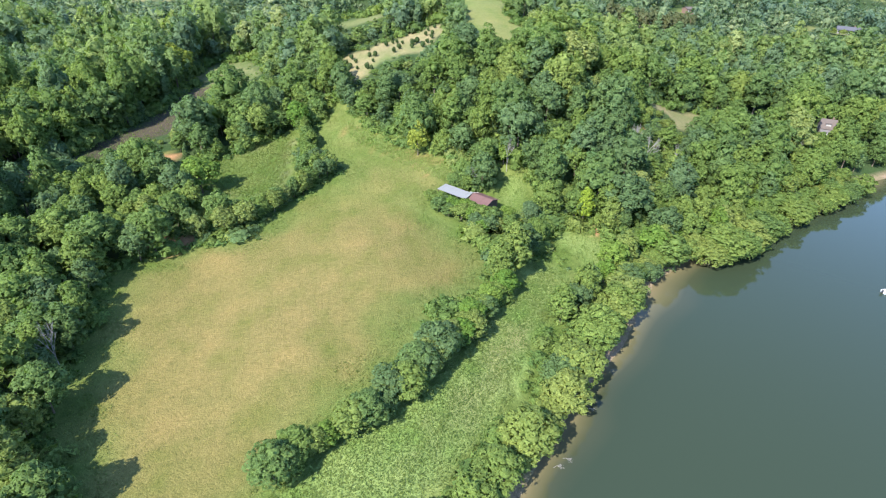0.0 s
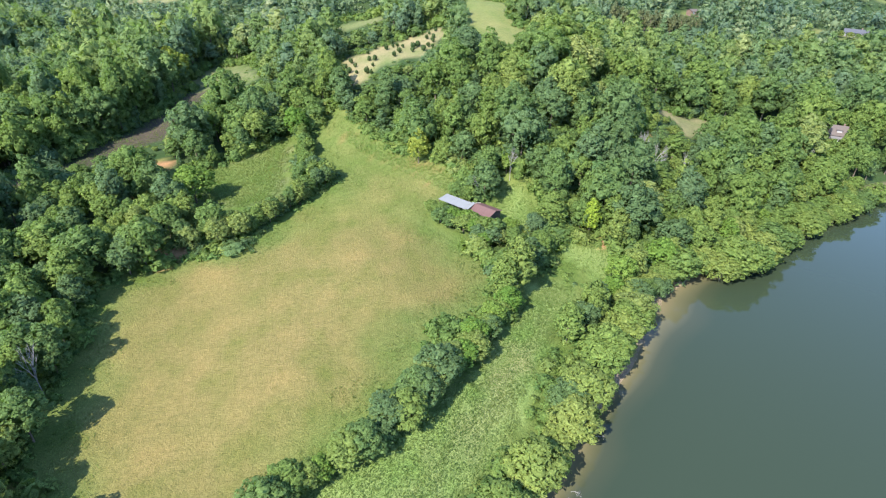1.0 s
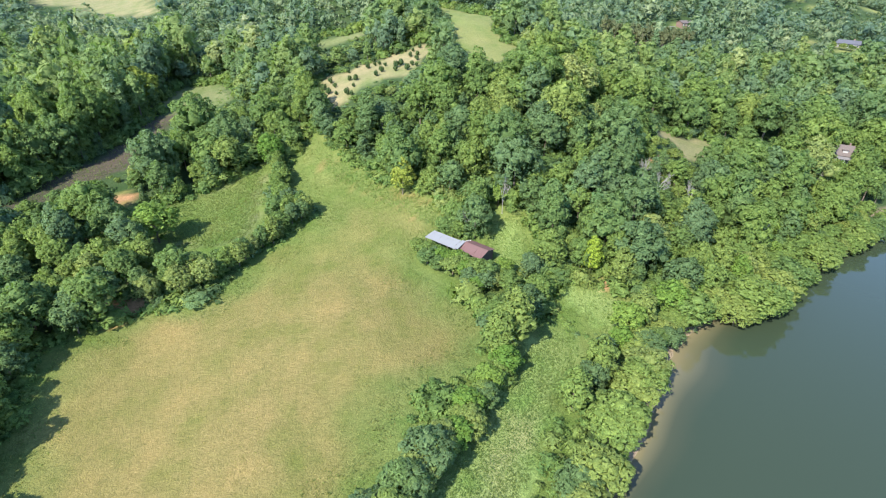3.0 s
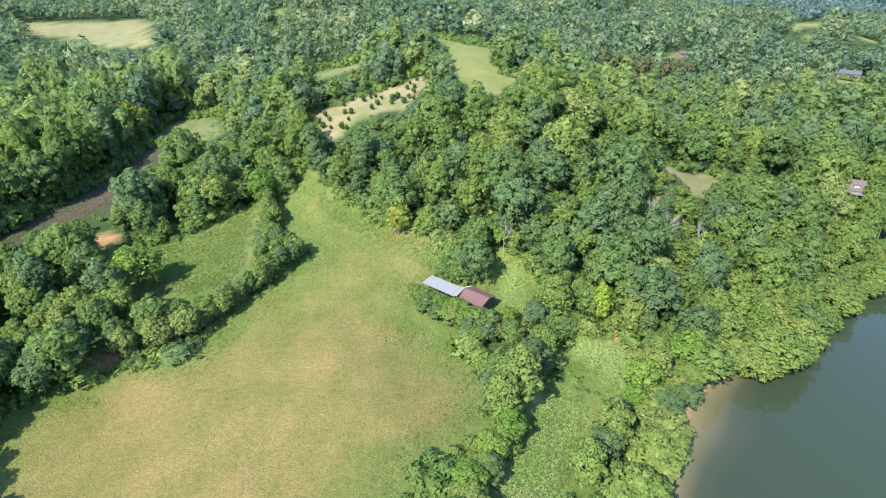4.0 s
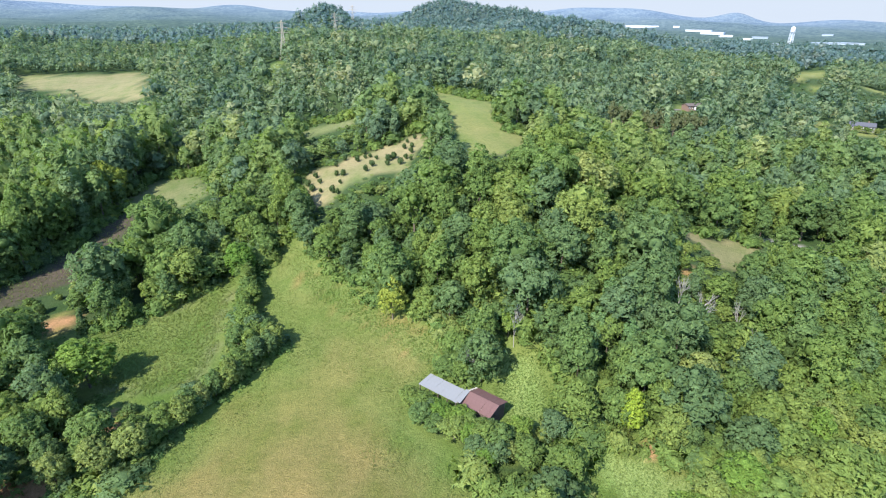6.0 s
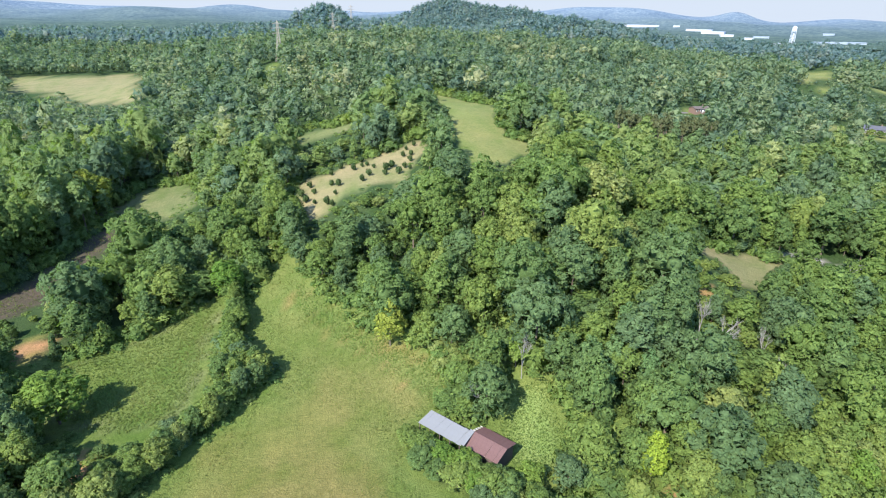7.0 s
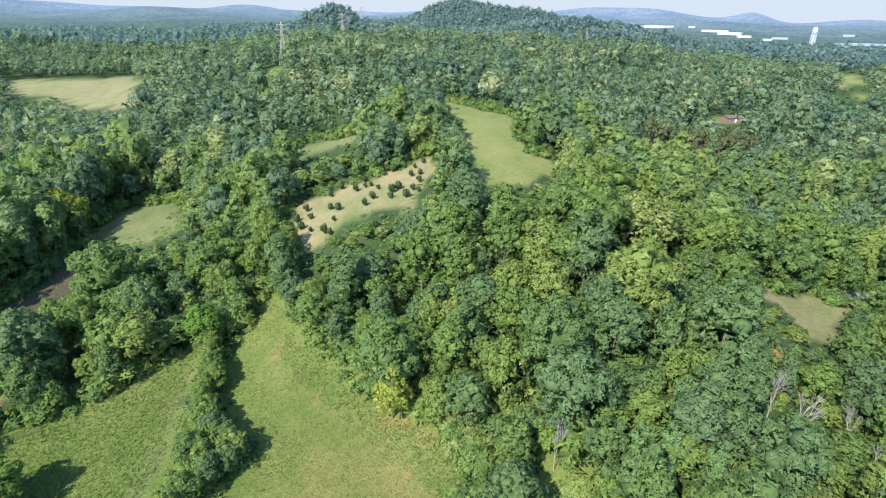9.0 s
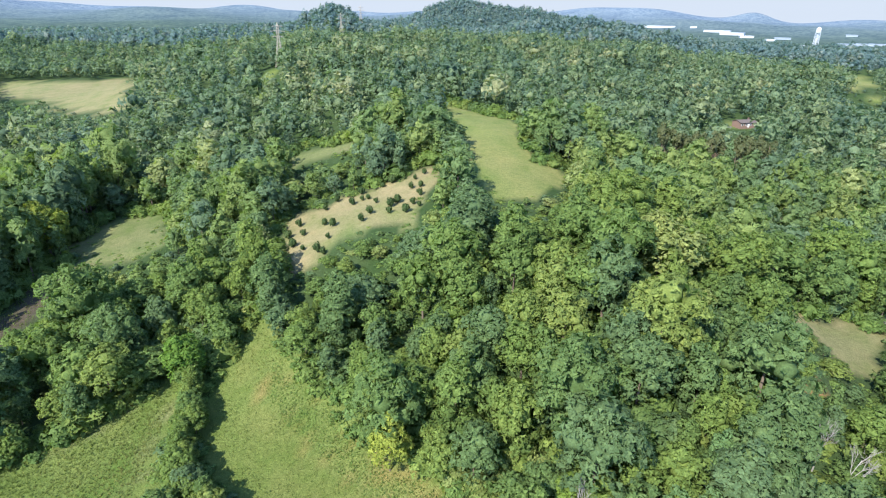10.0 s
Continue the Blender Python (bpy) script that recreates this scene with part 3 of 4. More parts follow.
def woods(name, label, templates, x, y, size, seed, trunks=True, pines=0.06, leaf=None, relief=None, spread=0.34):
    """One joined mesh of many trees."""
    g = np.random.default_rng(seed)
    z = (relief or height)(x, y)
    pick = np.where(g.random(len(x)) < pines, 6, g.integers(0, 6, len(x)))
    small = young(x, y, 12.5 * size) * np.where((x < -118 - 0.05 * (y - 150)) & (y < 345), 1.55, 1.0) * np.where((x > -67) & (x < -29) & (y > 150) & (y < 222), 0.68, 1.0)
    tint = np.clip(0.40 + 0.15 * wave(x, y, 60, seed + 1) + 0.14 * wave(x, y, 190, seed + 2) + g.normal(0, 0.25, len(x)), 0, 1)
    VV, TT, SS, CC, NN, LL, n = [], [], [], [], [], [], 0
    for k in range(len(templates)):
        sel = np.flatnonzero(pick == k)
        V, T, N, leafy = templates[k]
        s = np.zeros(len(T))
        if trunks:
            out = TRUNK[0] * (1, 1, 0) + (0, 0, 0.01)
            N = np.concatenate([N, out / np.linalg.norm(out, axis=1)[:, None]])
            leafy = np.concatenate([leafy, np.zeros(len(TRUNK[0]))])
            V, T, s = np.concatenate([V, TRUNK[0]]), np.concatenate([T, TRUNK[1] + len(V)]), np.concatenate([s, np.ones(len(TRUNK[1]))])
        m, a = len(sel), g.uniform(0, 6.283, len(sel))[:, None]
        f = np.clip(g.lognormal(0.02, spread, m), 0.45, 1.9)
        rise = f ** 0.8 * g.uniform(0.8, 1.15, m)
        rise = np.where(small[sel] < 0.999, np.minimum(rise, 1.0), rise)
        w, h = (size * f * small[sel] ** 0.55)[:, None], (1.0 * size * rise * small[sel])[:, None]
        X = (V[None, :, 0] * np.cos(a) - V[None, :, 1] * np.sin(a)) * w + x[sel][:, None]
        Y = (V[None, :, 0] * np.sin(a) + V[None, :, 1] * np.cos(a)) * w + y[sel][:, None]
        Z = V[None, :, 2] * h + z[sel][:, None] - 0.3 - 0.7 * size * small[sel][:, None]
        VV.append(np.stack([X, Y, Z], -1).reshape(-1, 3))
        NN.append(np.stack([N[None, :, 0] * np.cos(a) - N[None, :, 1] * np.sin(a), N[None, :, 0] * np.sin(a) + N[None, :, 1] * np.cos(a), N[None, :, 2] + 0 * a], -1).reshape(-1, 3))
        TT.append((T[None] + (np.arange(m) * len(V))[:, None, None] + n).reshape(-1, 3))
        SS.append(np.tile(s, m))
        LL.append(np.tile(leafy, m))
        CC.append(np.repeat(tint[sel] * (0.5 if k == 6 else 1), len(V)))
        n += m * len(V)
    me = mesh(name, np.concatenate(VV), np.concatenate(TT), [leaf or leaf_wood, bark], np.concatenate(SS), [("tint", "FLOAT", np.concatenate(CC)), ("leafy", "FLOAT", np.concatenate(LL))], True, np.concatenate(NN))
    return tagged(new(name, me), label, "woods", kind="stuff")


# trees that stand out: x, y, kind, hue, width, height, label
MARKED = [(-7, 187.5, 0, "yellow", 0.95, 0.95, "yellow-leaved tree at the edge of the hillside wood"),
          (-131, 288, 1, "yellow", 1.6, 1.5, "large yellow-green tree beside the valley clearing"),
          (44, 149, 4, "lime", 0.8, 0.85, "bright lime-green narrow tree near the river"),
          (57, 150, 2, "dark", 1.6, 1.3, "broad dark green tree above the river bank"),
          (66, 143, 3, "dark", 1.2, 0.95, "dark green rounded tree above the river bank"),
          (63, 161, 0, "pale", 1.25, 0.8, "rounded pale yellow-green tree on the lower slope"),
          (52, 225, 1, "pale", 1.95, 1.5, "tall pale yellowish-green tree on the ridge"),
          (-55, 216, 3, "bright", 1.15, 0.95, "bright green tree at the meadow corner"),
          (20, 121, 4, "", 1.35, 1.12, "tall full green tree at the end of the hedge"),
          (16, 116.5, 5, "", 1.2, 0.9, "tall green tree in the hedge beside the meadow"),
          (24, 130, 0, "dark", 1.05, 0.8, "dark green tree at the end of the hedge"),
          (-78, 170, 1, "bright", 1.5, 1.0, "large spreading tree standing in the clearing"),
          (83, 138.5, 1, "bank", 1.5, 0.95, "large yellow-green tree overhanging the river"),
          (93, 144, 0, "bank", 1.4, 0.85, "large yellow-green tree overhanging the river"),
          (36, 97, 2, "bank", 1.35, 0.85, "full yellow-green tree on the river bank"),
          (22, 176, 5, "bright", 0.8, 0.65, "light green young tree behind the barn")]
MARKED += [(x, y, k % 4, "", 0.62, 0.37, "leafy green tree growing close before the tall house") for k, (x, y) in enumerate(((153, 225), (156, 221), (160, 219), (164, 220), (158, 217)))]
MARKED += [(x, y, k % 4, "", 0.7, 0.34, "leafy green garden tree before the long low house") for k, (x, y) in enumerate(((277, 407), (281, 404), (288, 403), (294, 405), (272, 410)))]
MARKED += [(x, y, 4 + k % 2, "cool", 0.7 + 0.07 * (k % 3), 0.85 + 0.08 * (k % 2), "slender cool green tree on the slope above the river") for k, (x, y) in enumerate([(42, 171), (48, 176), (37, 171), (51, 162), (47, 179), (38, 165), (49, 168)])]
DEAD = [(67.5, 184.5, 1.0), (72, 181.5, 0.88), (83, 182, 0.7), (85, 177, 0.6), (11, 167, 0.8), (23, 173, 0.85), (-76, 86, 1.0), (102, 171, 0.75), (134, 199, 0.8)]
taken = np.array([(m[0], m[1], 2.8 * m[4]) for m in MARKED] + [(d[0], d[1], 1.9) for d in DEAD] + [(9, 156, 9), (14, 147, 8.5), (4, 149, 8), (17, 140, 6), (163, 228, 7), (0, 160, 7), (5, 155, 6), (-71, 138, 3.4), (-74.5, 136, 3.4), (-77.5, 134, 3), (-68.2, 156.2, 3.4), (-102.1, 169.2, 3.4), (181, 437, 10), (287, 417, 15), (162, 410, 9)] + [(97 + 6 * i, 343 + 1.5 * i, 7.5) for i in range(10)])
HEDGE = [(-25, 56), (-22, 60), (-18, 65), (-12, 69), (-8, 74), (-3, 81), (1, 88), (8, 96), (13, 105), (17, 113)]
BANK = [(3, 54), (8, 59), (13, 64), (18, 70), (23, 78), (27, 86), (33, 94), (38, 101), (43, 109), (47, 116), (55, 124), (67, 133), (78, 139), (88, 144), (99, 155), (118, 170), (136, 180), (155, 193)]


def clear_of(x, y):
    k = np.ones(len(x), bool)
    for a, b2, r in taken:
        k &= np.hypot(x - a, y - b2) > r
    return k


tx, ty = spots(-330, 330, 20, 345, 6.6, 101)
k = (np.abs(tx) < 42 + 0.78 * ty) & (ty < 345) & clear_of(tx, ty) & ~((tx > -40) & (ty < 128)) & (away(tx, ty, BANK) > 4.5)
tx, ty = tx[k], ty[k]
single = (ty < 158) & (tx > -108)
nearer = ~single & (ty < 255)
woods("hillside_wood", "dense mixed green summer woodland over the hillside", MID, tx[nearer], ty[nearer], 1.0, 102)
beyond = ~single & ~nearer
woods("ridge_wood", "mixed green woodland along the ridge", MID_FAR, tx[beyond], ty[beyond], 1.02, 107, pines=0.12, leaf=leaf_ridge_haze)
fx, fy = spots(-900, 900, 345, 1000, 9.0, 103)
k = (np.abs(fx) < 12 + 0.81 * fy) & clear_of(fx, fy)
woods("far_wood", "broadleaf woodland over ridges and valleys", FAR, fx[k], fy[k], 1.04, 104, False, 0.1, leaf_mid_haze, spread=0.3)
dx, dy = spots(-1750, 1800, 1000, 1950, 15.5, 105)
k = np.abs(dx) < 0.82 * dy
woods("distant_wood", "distant continuous tree canopy", TINY, dx[k], dy[k], 1.4, 106, False, 0.06, leaf_far_haze, spread=0.22)
ra, rr = np.meshgrid(np.radians(np.arange(-10, 17, 0.36)), np.arange(2150, 2800, 22.0))
jig = np.random.default_rng(108)
ra, rr = ra + jig.normal(0, 0.002, ra.shape), rr + jig.normal(0, 6, rr.shape)
woods("hilltop_wood", "wooded hill on the skyline", TINY, (rr * np.sin(ra)).ravel(), (rr * np.cos(ra)).ravel(), 1.5, 109, False, 0.06, leaf_far_haze, far_height)


def thing(name, label, category, at, group=""):
    e = new(name)
    e.location = at
    return tagged(e, label, category, group)


def part(name, me, parent, label=""):
    o = new(name, me)
    o.parent = parent
    return tagged(o, label)


HUES = {"": leaf_tree, "bank": leaf_bank, "yellow": leaf_yellow, "bright": foliage("bright_leaves", [(0.0, (0.13, 0.24, 0.045)), (1.0, (0.19, 0.29, 0.06))], "object"),
        "dark": foliage("dark_leaves", [(0.0, (0.100, 0.168, 0.068)), (1.0, (0.112, 0.182, 0.070))], "object"), "cool": foliage("cool_green_leaves", [(0.0, (0.14, 0.255, 0.100)), (1.0, (0.17, 0.28, 0.108))], "object"), "lime": foliage("lime_leaves", [(0.0, (0.235, 0.345, 0.045)), (1.0, (0.27, 0.37, 0.05))], "object"), "pale": foliage("pale_leaves", [(0.0, (0.22, 0.285, 0.085)), (1.0, (0.25, 0.305, 0.1))], "object")}
crowns = {}
stems = [mesh("trunk", *stem(9, 0.2, 6, 4, 200 + i), [bark]) for i in range(3)]


def ground_at(x, y):
    return float(height(np.array(float(x)), np.array(float(y))))


def tree(x, y, kind, hue, width, tall, turn, label, group=""):
    if (kind, hue) not in crowns:
        crowns[kind, hue] = mesh("crown", *NEAR[kind][:2], [HUES[hue]], None, [("leafy", "FLOAT", NEAR[kind][3])], True, NEAR[kind][2])
    e = thing("tree", label, "tree", (x, y, ground_at(x, y) - 0.2), group)
    e.rotation_euler[2], e.scale = turn, (width, width, tall)
    part("trunk", stems[kind % 3], e)
    part("crown", crowns[kind, hue], e)
    return e


def along(line, step, spread, g):
    """Uneven places along a line."""
    out = []
    for (x0, y0), (x1, y1) in zip(line, line[1:]):
        n = max(1, round(math.hypot(x1 - x0, y1 - y0) / step))
        out += [(x0 + (x1 - x0) * (i + 0.5) / n + g.uniform(-spread, spread), y0 + (y1 - y0) * (i + 0.5) / n + g.uniform(-spread, spread)) for i in range(n)]
    return out


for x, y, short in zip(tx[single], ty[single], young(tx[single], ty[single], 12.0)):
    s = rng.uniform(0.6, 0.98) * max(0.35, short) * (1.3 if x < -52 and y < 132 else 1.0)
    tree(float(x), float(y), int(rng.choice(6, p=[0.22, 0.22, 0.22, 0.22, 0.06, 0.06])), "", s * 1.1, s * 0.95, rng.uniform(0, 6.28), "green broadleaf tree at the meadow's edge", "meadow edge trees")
ROW = [(-54, 218), (-50, 204), (-47, 193), (-37, 178), (-41, 172), (-44, 167), (-46, 161), (-49, 155), (-53, 149), (-58, 144), (-63, 142)]
for x, y in along(ROW, 3.2, 1.3, rng):
    s = rng.uniform(0.48, 0.78)
    tree(x, y, int(rng.integers(0, 6)), "", s * 1.05, s * 0.85, rng.uniform(0, 6.28), "leafy green tree in the row between meadow and clearing", "tree row by the clearing")
for x, y in along(HEDGE, 2.7, 1.6, rng):
    s = rng.uniform(0.5, 0.95)
    tree(x, y, int(rng.integers(0, 4)), "bright" if rng.random() < 0.2 else "", s * 1.15, s * 0.74, rng.uniform(0, 6.28), "leafy green hedgerow tree beside the meadow", "hedgerow trees")
for x, y in along(BANK, 5.2, 1.4, rng):
    s = rng.uniform(0.6, 1.1)
    out = min(1.0, max(0.0, (y - 135) / 5)) - (0.8 if 114 < y < 135 else 0.0)
    tree(x + 1.2 + 1.4 * out, y - 0.9 - 2.6 * out, int(rng.integers(0, 4)), "bank" if rng.random() < 0.6 else "", s * 1.25, s * 0.76, rng.uniform(0, 6.28), "light yellow-green leafy tree leaning over the river bank", "riverbank trees")
for x, y in along(BANK[6:], 6.0, 1.5, rng):
    s = rng.uniform(0.6, 1.0)
    tree(x - 5, y + 5, int(rng.integers(0, 5)), str(rng.choice(["", "bright", "bank"])), s * 1.1, s * 0.85, rng.uniform(0, 6.28), "leafy green tree behind the river bank", "riverbank trees")
for x, y in along(BANK[9:], 4.2, 1.2, rng):
    s = rng.uniform(0.5, 0.85)
    tree(x - 1.2, y + 1.6, int(rng.integers(0, 4)), str(rng.choice(["", "bank", "bank"])), s * 1.2, s * 0.75, rng.uniform(0, 6.28), "leafy yellow-green tree crowding the river bank", "riverbank trees")
BUSHES = [(-1.5, 156.8), (0.5, 155), (2.5, 153.4), (4.5, 151.9), (6.5, 150.4), (8.5, 149.4), (10.5, 148.2), (12.5, 147.2), (14.8, 147), (1, 151.5), (4, 149), (7, 147), (10, 145.5), (13, 144.5), (16, 144), (11, 142), (7, 165), (10, 163.5), (18, 146), (18, 142), (15, 141), (20.5, 148), (20, 144), (21, 141), (13, 140)]
for x, y in BUSHES:
    s = rng.uniform(0.36, 0.54)
    tree(x + rng.uniform(-0.5, 0.5), y, int(rng.integers(0, 4)), "bright" if rng.random() < 0.25 else "", s * 1.5, s * (1.05 if x > 9 else 0.8), rng.uniform(0, 6.28), "leafy green bush growing against the barn", "bushes round the barn")
for x, y, kind, hue, w, h, label in MARKED:
    tree(x, y, kind, hue, w, h, rng.uniform(0, 6.28), label)

# ---- bare trees ----
def bare(seed):
    """A leafless tree: forking limbs down to twigs."""
    g = np.random.default_rng(seed)
    V, T = [], []

    def limb(p, d, length, r, level):
        q = p + d * length
        side = np.cross(d, (0.3, 0.5, 0.8))
        side /= np.linalg.norm(side)
        other = np.cross(d, side)
        n = len(V)
        for c, rr in ((p, r), (q, r * 0.6)):
            V.extend(c + rr * (math.cos(a * 1.571) * side + math.sin(a * 1.571) * other) for a in range(4))
        for a in range(4):
            i, j = n + a, n + (a + 1) % 4
            T.extend(((i, j, j + 4), (i, j + 4, i + 4)))
        if level < 4:
            for k in range(3 if level else 4):
                nd2 = d + g.normal(0, 0.42, 3) + np.array((0, 0, 0.3))
                nd2 /= np.linalg.norm(nd2)
                limb(p + d * length * g.uniform(0.6, 1.0), nd2, length * g.uniform(0.55, 0.8), r * 0.58, level + 1)
    limb(np.array((0, 0, -0.5)), np.array((0.05, 0.02, 1.0)), 4.2, 0.17, 0)
    return np.array(V), np.array(T)


bare_meshes = [mesh("limbs", *bare(300 + i), [bark_dead]) for i in range(3)]
for i, (x, y, s) in enumerate(DEAD):
    o = tagged(new("dead_tree", bare_meshes[i % 3]), "leafless pale grey dead tree among green woods", "tree", "dead trees")
    o.location, o.scale, o.rotation_euler = (x, y, ground_at(x, y)), (s * 0.85, s * 0.85, s * 1.35), (0, 0, i * 1.7)
for x, y, turn in ((31, 80, 0.4), (22, 66, 0.7), (24, 68, 0.2), (77, 138, 0.9)):
    o = tagged(new("fallen_branch", bare_meshes[1]), "bleached fallen branch lying at the water's edge", "branch", "fallen branches")
    o.location, o.scale, o.rotation_euler = (x, y, WATER_Z + 0.25), (0.2,) * 3, (0.2, radians(80), turn)

# ---- cedars on the bare hillside ----
cedar_shape = crown("bush", 150, 0.5, 330, 6)
cedar_crown = mesh("crown", *cedar_shape[:2], [leaf_cedar], None, [("leafy", "FLOAT", cedar_shape[3])], True, cedar_shape[2])
cedar_trunk = mesh("trunk", *stem(1.2, 0.1, 5), [bark])
CEDARS = [(-35, 284), (-39, 268), (-30, 268), (-37, 258), (-32, 254), (-30, 252), (-30, 260), (-42, 276), (-33, 271), (-44, 269), (-41, 262), (-18, 280), (-19, 271), (-13, 274), (-11, 276), (-8, 268),
          (-13, 269), (-21, 266), (-26, 283), (-7, 286), (-6, 273), (-4, 279), (-4, 271), (-3, 298), (-6, 294), (-14, 295), (-23, 285), (-21, 285), (-17, 293), (-32, 289), (-4, 286), (-24, 291)]
for x, y in CEDARS:
    s = rng.uniform(0.45, 0.9)
    e = thing("cedar_bush", "small dark green rounded cedar on dry tan hillside", "bush", (x, y, ground_at(x, y)), "hillside cedars")
    e.scale, e.rotation_euler[2] = (s * 0.75, s * 0.75, s * 1.35), rng.uniform(0, 6)
    part("trunk", cedar_trunk, e)
    part("crown", cedar_crown, e)


# ---- pine stand ----
pine_shapes = [crown("pine", 260, 0.75, 360 + i, 3, 0.6, 14) for i in range(3)]
pine_crowns = [mesh("crown", *c[:2], [leaf_pine], None, [("leafy", "FLOAT", c[3])], True, c[2]) for c in pine_shapes]
pine_trunk = mesh("trunk", *stem(12.2, 0.2, 6, 5, 370, 0.5), [bark_pine])
for i in range(34):
    x, y = 97 + 1.55 * i + rng.uniform(-2.5, 2.5), 341 + 0.25 * i + (i % 3) * 4 + rng.uniform(-2, 2)
    e = thing("pine_tree", "tall brownish-green pine with long bare trunk in a pine stand", "tree", (x, y, ground_at(x, y) - 0.2), "pine stand")
    e.rotation_euler[2], e.scale = rng.uniform(0, 6.28), (1.2, 1.2, rng.uniform(1.2, 1.5))
    part("trunk", pine_trunk, e)
    part("crown", pine_crowns[i % 3], e)


# ---- grass and weeds ----
def tufts(name, label, poly, count, tall, leaf, seed, edge=None, until=1e9):
    """Tussocks of leaning blades scattered over an outline, or along its edge."""
    g = np.random.default_rng(seed)
    p = np.array(poly, float)
    x, y = g.uniform(p[:, 0].min(), p[:, 0].max(), count * 4), g.uniform(p[:, 1].min(), p[:, 1].max(), count * 4)
    soft = 2.2 * g.random(len(x))
    k = inside(x + soft * wave(x, y, 7, seed + 5), y + soft * wave(x, y, 7, seed + 6), poly) & ~inside(x, y, RIVER) & (y < until + g.normal(0, 14, len(y)))
    if edge:
        k &= away(x, y, poly + poly[:1]) < edge * (1 + 0.7 * wave(x, y, 18, seed))
    x, y = x[k][:count], y[k][:count]
    n, z = len(x), height(x, y)
    a = g.uniform(0, 6.283, (n, 4))
    h = tall * g.uniform(0.5, 1.3, (n, 1)) * np.ones((1, 4))
    w, lean = 0.065 * tall + 0.035, 0.62
    c, sn = np.cos(a), np.sin(a)
    base = np.stack([x, y, z - 0.05], -1)[:, None]
    V = np.stack([base + np.stack([-sn * w, c * w, 0 * a], -1), base + np.stack([sn * w, -c * w, 0 * a], -1), base + np.stack([c * h * lean, sn * h * lean, h], -1)], 2).reshape(-1, 3)
    T = np.arange(len(V)).reshape(-1, 3)
    up_n = np.repeat(np.stack([c * 0.35, sn * 0.35, 0 * a + 0.93], -1).reshape(-1, 3), 3, axis=0)
    tint = np.clip(0.5 + 0.35 * wave(x, y, 22, seed + 1) + g.normal(0, 0.2, n), 0, 1)
    return tagged(new(name, mesh(name, V, T, [leaf], None, [("tint", "FLOAT", np.repeat(tint, 12))], True, up_n)), label, "grass", kind="stuff")


tufts("meadow_grass", "dry tan and green tussocks over the meadow", FIELD, 20000, 0.17, leaf_dry, 401, None, 160)
tufts("meadow_herbs", "fresh green grass over the meadow corner", FIELD[10:21], 3500, 0.3, leaf_herb, 408)
tufts("meadow_weeds", "rank green weeds along the meadow's edge", FIELD, 7000, 0.4, leaf_herb, 402, 6)
tufts("river_weeds", "tall lush green weeds between hedge and river trees", STRIP, 22000, 0.3, leaf_weed, 403)
tufts("fringe_weeds", "lush bright green weeds where meadow meets wood", FRINGE, 2600, 0.4, leaf_fringe, 409)
tufts("clearing_weeds", "rough green weeds in the clearing", CLEARING, 6000, 0.5, leaf_herb, 404)
tufts("barn_weeds", "tall green weeds beside the barn", BARNYARD, 2600, 0.36, leaf_weed, 405)
tufts("glade_weeds", "lush light green grass in the glade by the river", GLADE, 2600, 0.3, leaf_weed, 406)
tufts("track_scrub", "rough dry scrub on the bare brown track", SWATH, 5000, 0.6, leaf_scrub, 407)

# ---- undergrowth ----
scrub = [crown("bush", 90, 0.7, 340 + i, 1) for i in range(7)]
ux, uy = spots(-120, 70, 40, 245, 3.0, 410)
edge_d = np.minimum.reduce([away(ux, uy, p + p[:1]) for p in (FIELD, STRIP, CLEARING, BARNYARD, GLADE)])
k = (edge_d < 8) & (away(ux, uy, SHORE) > 3) & clear_of(ux, uy)
hx, hy = spots(-75, 110, 128, 262, 3.7, 412)
hx, hy = hx[clear_of(hx, hy)], hy[clear_of(hx, hy)]
woods("saplings", "young trees filling the wood below the canopy", scrub, hx, hy, 1.45, 413, False, 0.1, leaf_wood)
kx, ky = spots(-245, -95, 75, 300, 3.2, 417)
skirt = (away(kx, ky, SWATH + SWATH[:1]) < 7) & clear_of(kx, ky)
woods("track_side_scrub", "leafy scrub at the wood's foot along the bare track", scrub, kx[skirt], ky[skirt], 1.35, 418, False, 0.1, leaf_wood)
woods("undergrowth", "leafy scrub and saplings along the wood's edge", scrub, ux[k], uy[k], 0.85, 411, False, 0.1, leaf_scrub)

ex, ey = spots(-140, 125, 205, 470, 3.4, 419)
rim = np.minimum.reduce([away(ex, ey, p + p[:1]) for p in (HILLSIDE, PASTURE, LEDGE, LOW_FIELD, VALLEY)])
k = (rim < 9) & clear_of(ex, ey)
woods("clearing_edge_scrub", "dense leafy scrub crowding the rims of the hill clearings", scrub, ex[k], ey[k], 1.3, 420, False, 0.1, leaf_wood)

g = np.random.default_rng(415)
bx2, by2 = [], []
for poly, many, rim in ((VALLEY, 130, 9.0), (LEDGE, 30, 3.0), (HILLSIDE, 60, 2.5), (PASTURE, 110, 3.0), (LOW_FIELD, 30, 2.5), (CLEARING, 40, 4.0)):
    p = np.array(poly, float)
    x, y = g.uniform(p[:, 0].min(), p[:, 0].max(), many * 8), g.uniform(p[:, 1].min(), p[:, 1].max(), many * 8)
    keep_in = inside(x, y, poly) & (away(x, y, poly + poly[:1]) < rim * g.random(len(x)) ** 1.5)
    bx2.append(x[keep_in][:many])
    by2.append(y[keep_in][:many])
woods("clearing_scrub", "low leafy scrub creeping into the clearings", scrub, np.concatenate(bx2), np.concatenate(by2), 1.0, 416, False, 0.1, leaf_scrub)

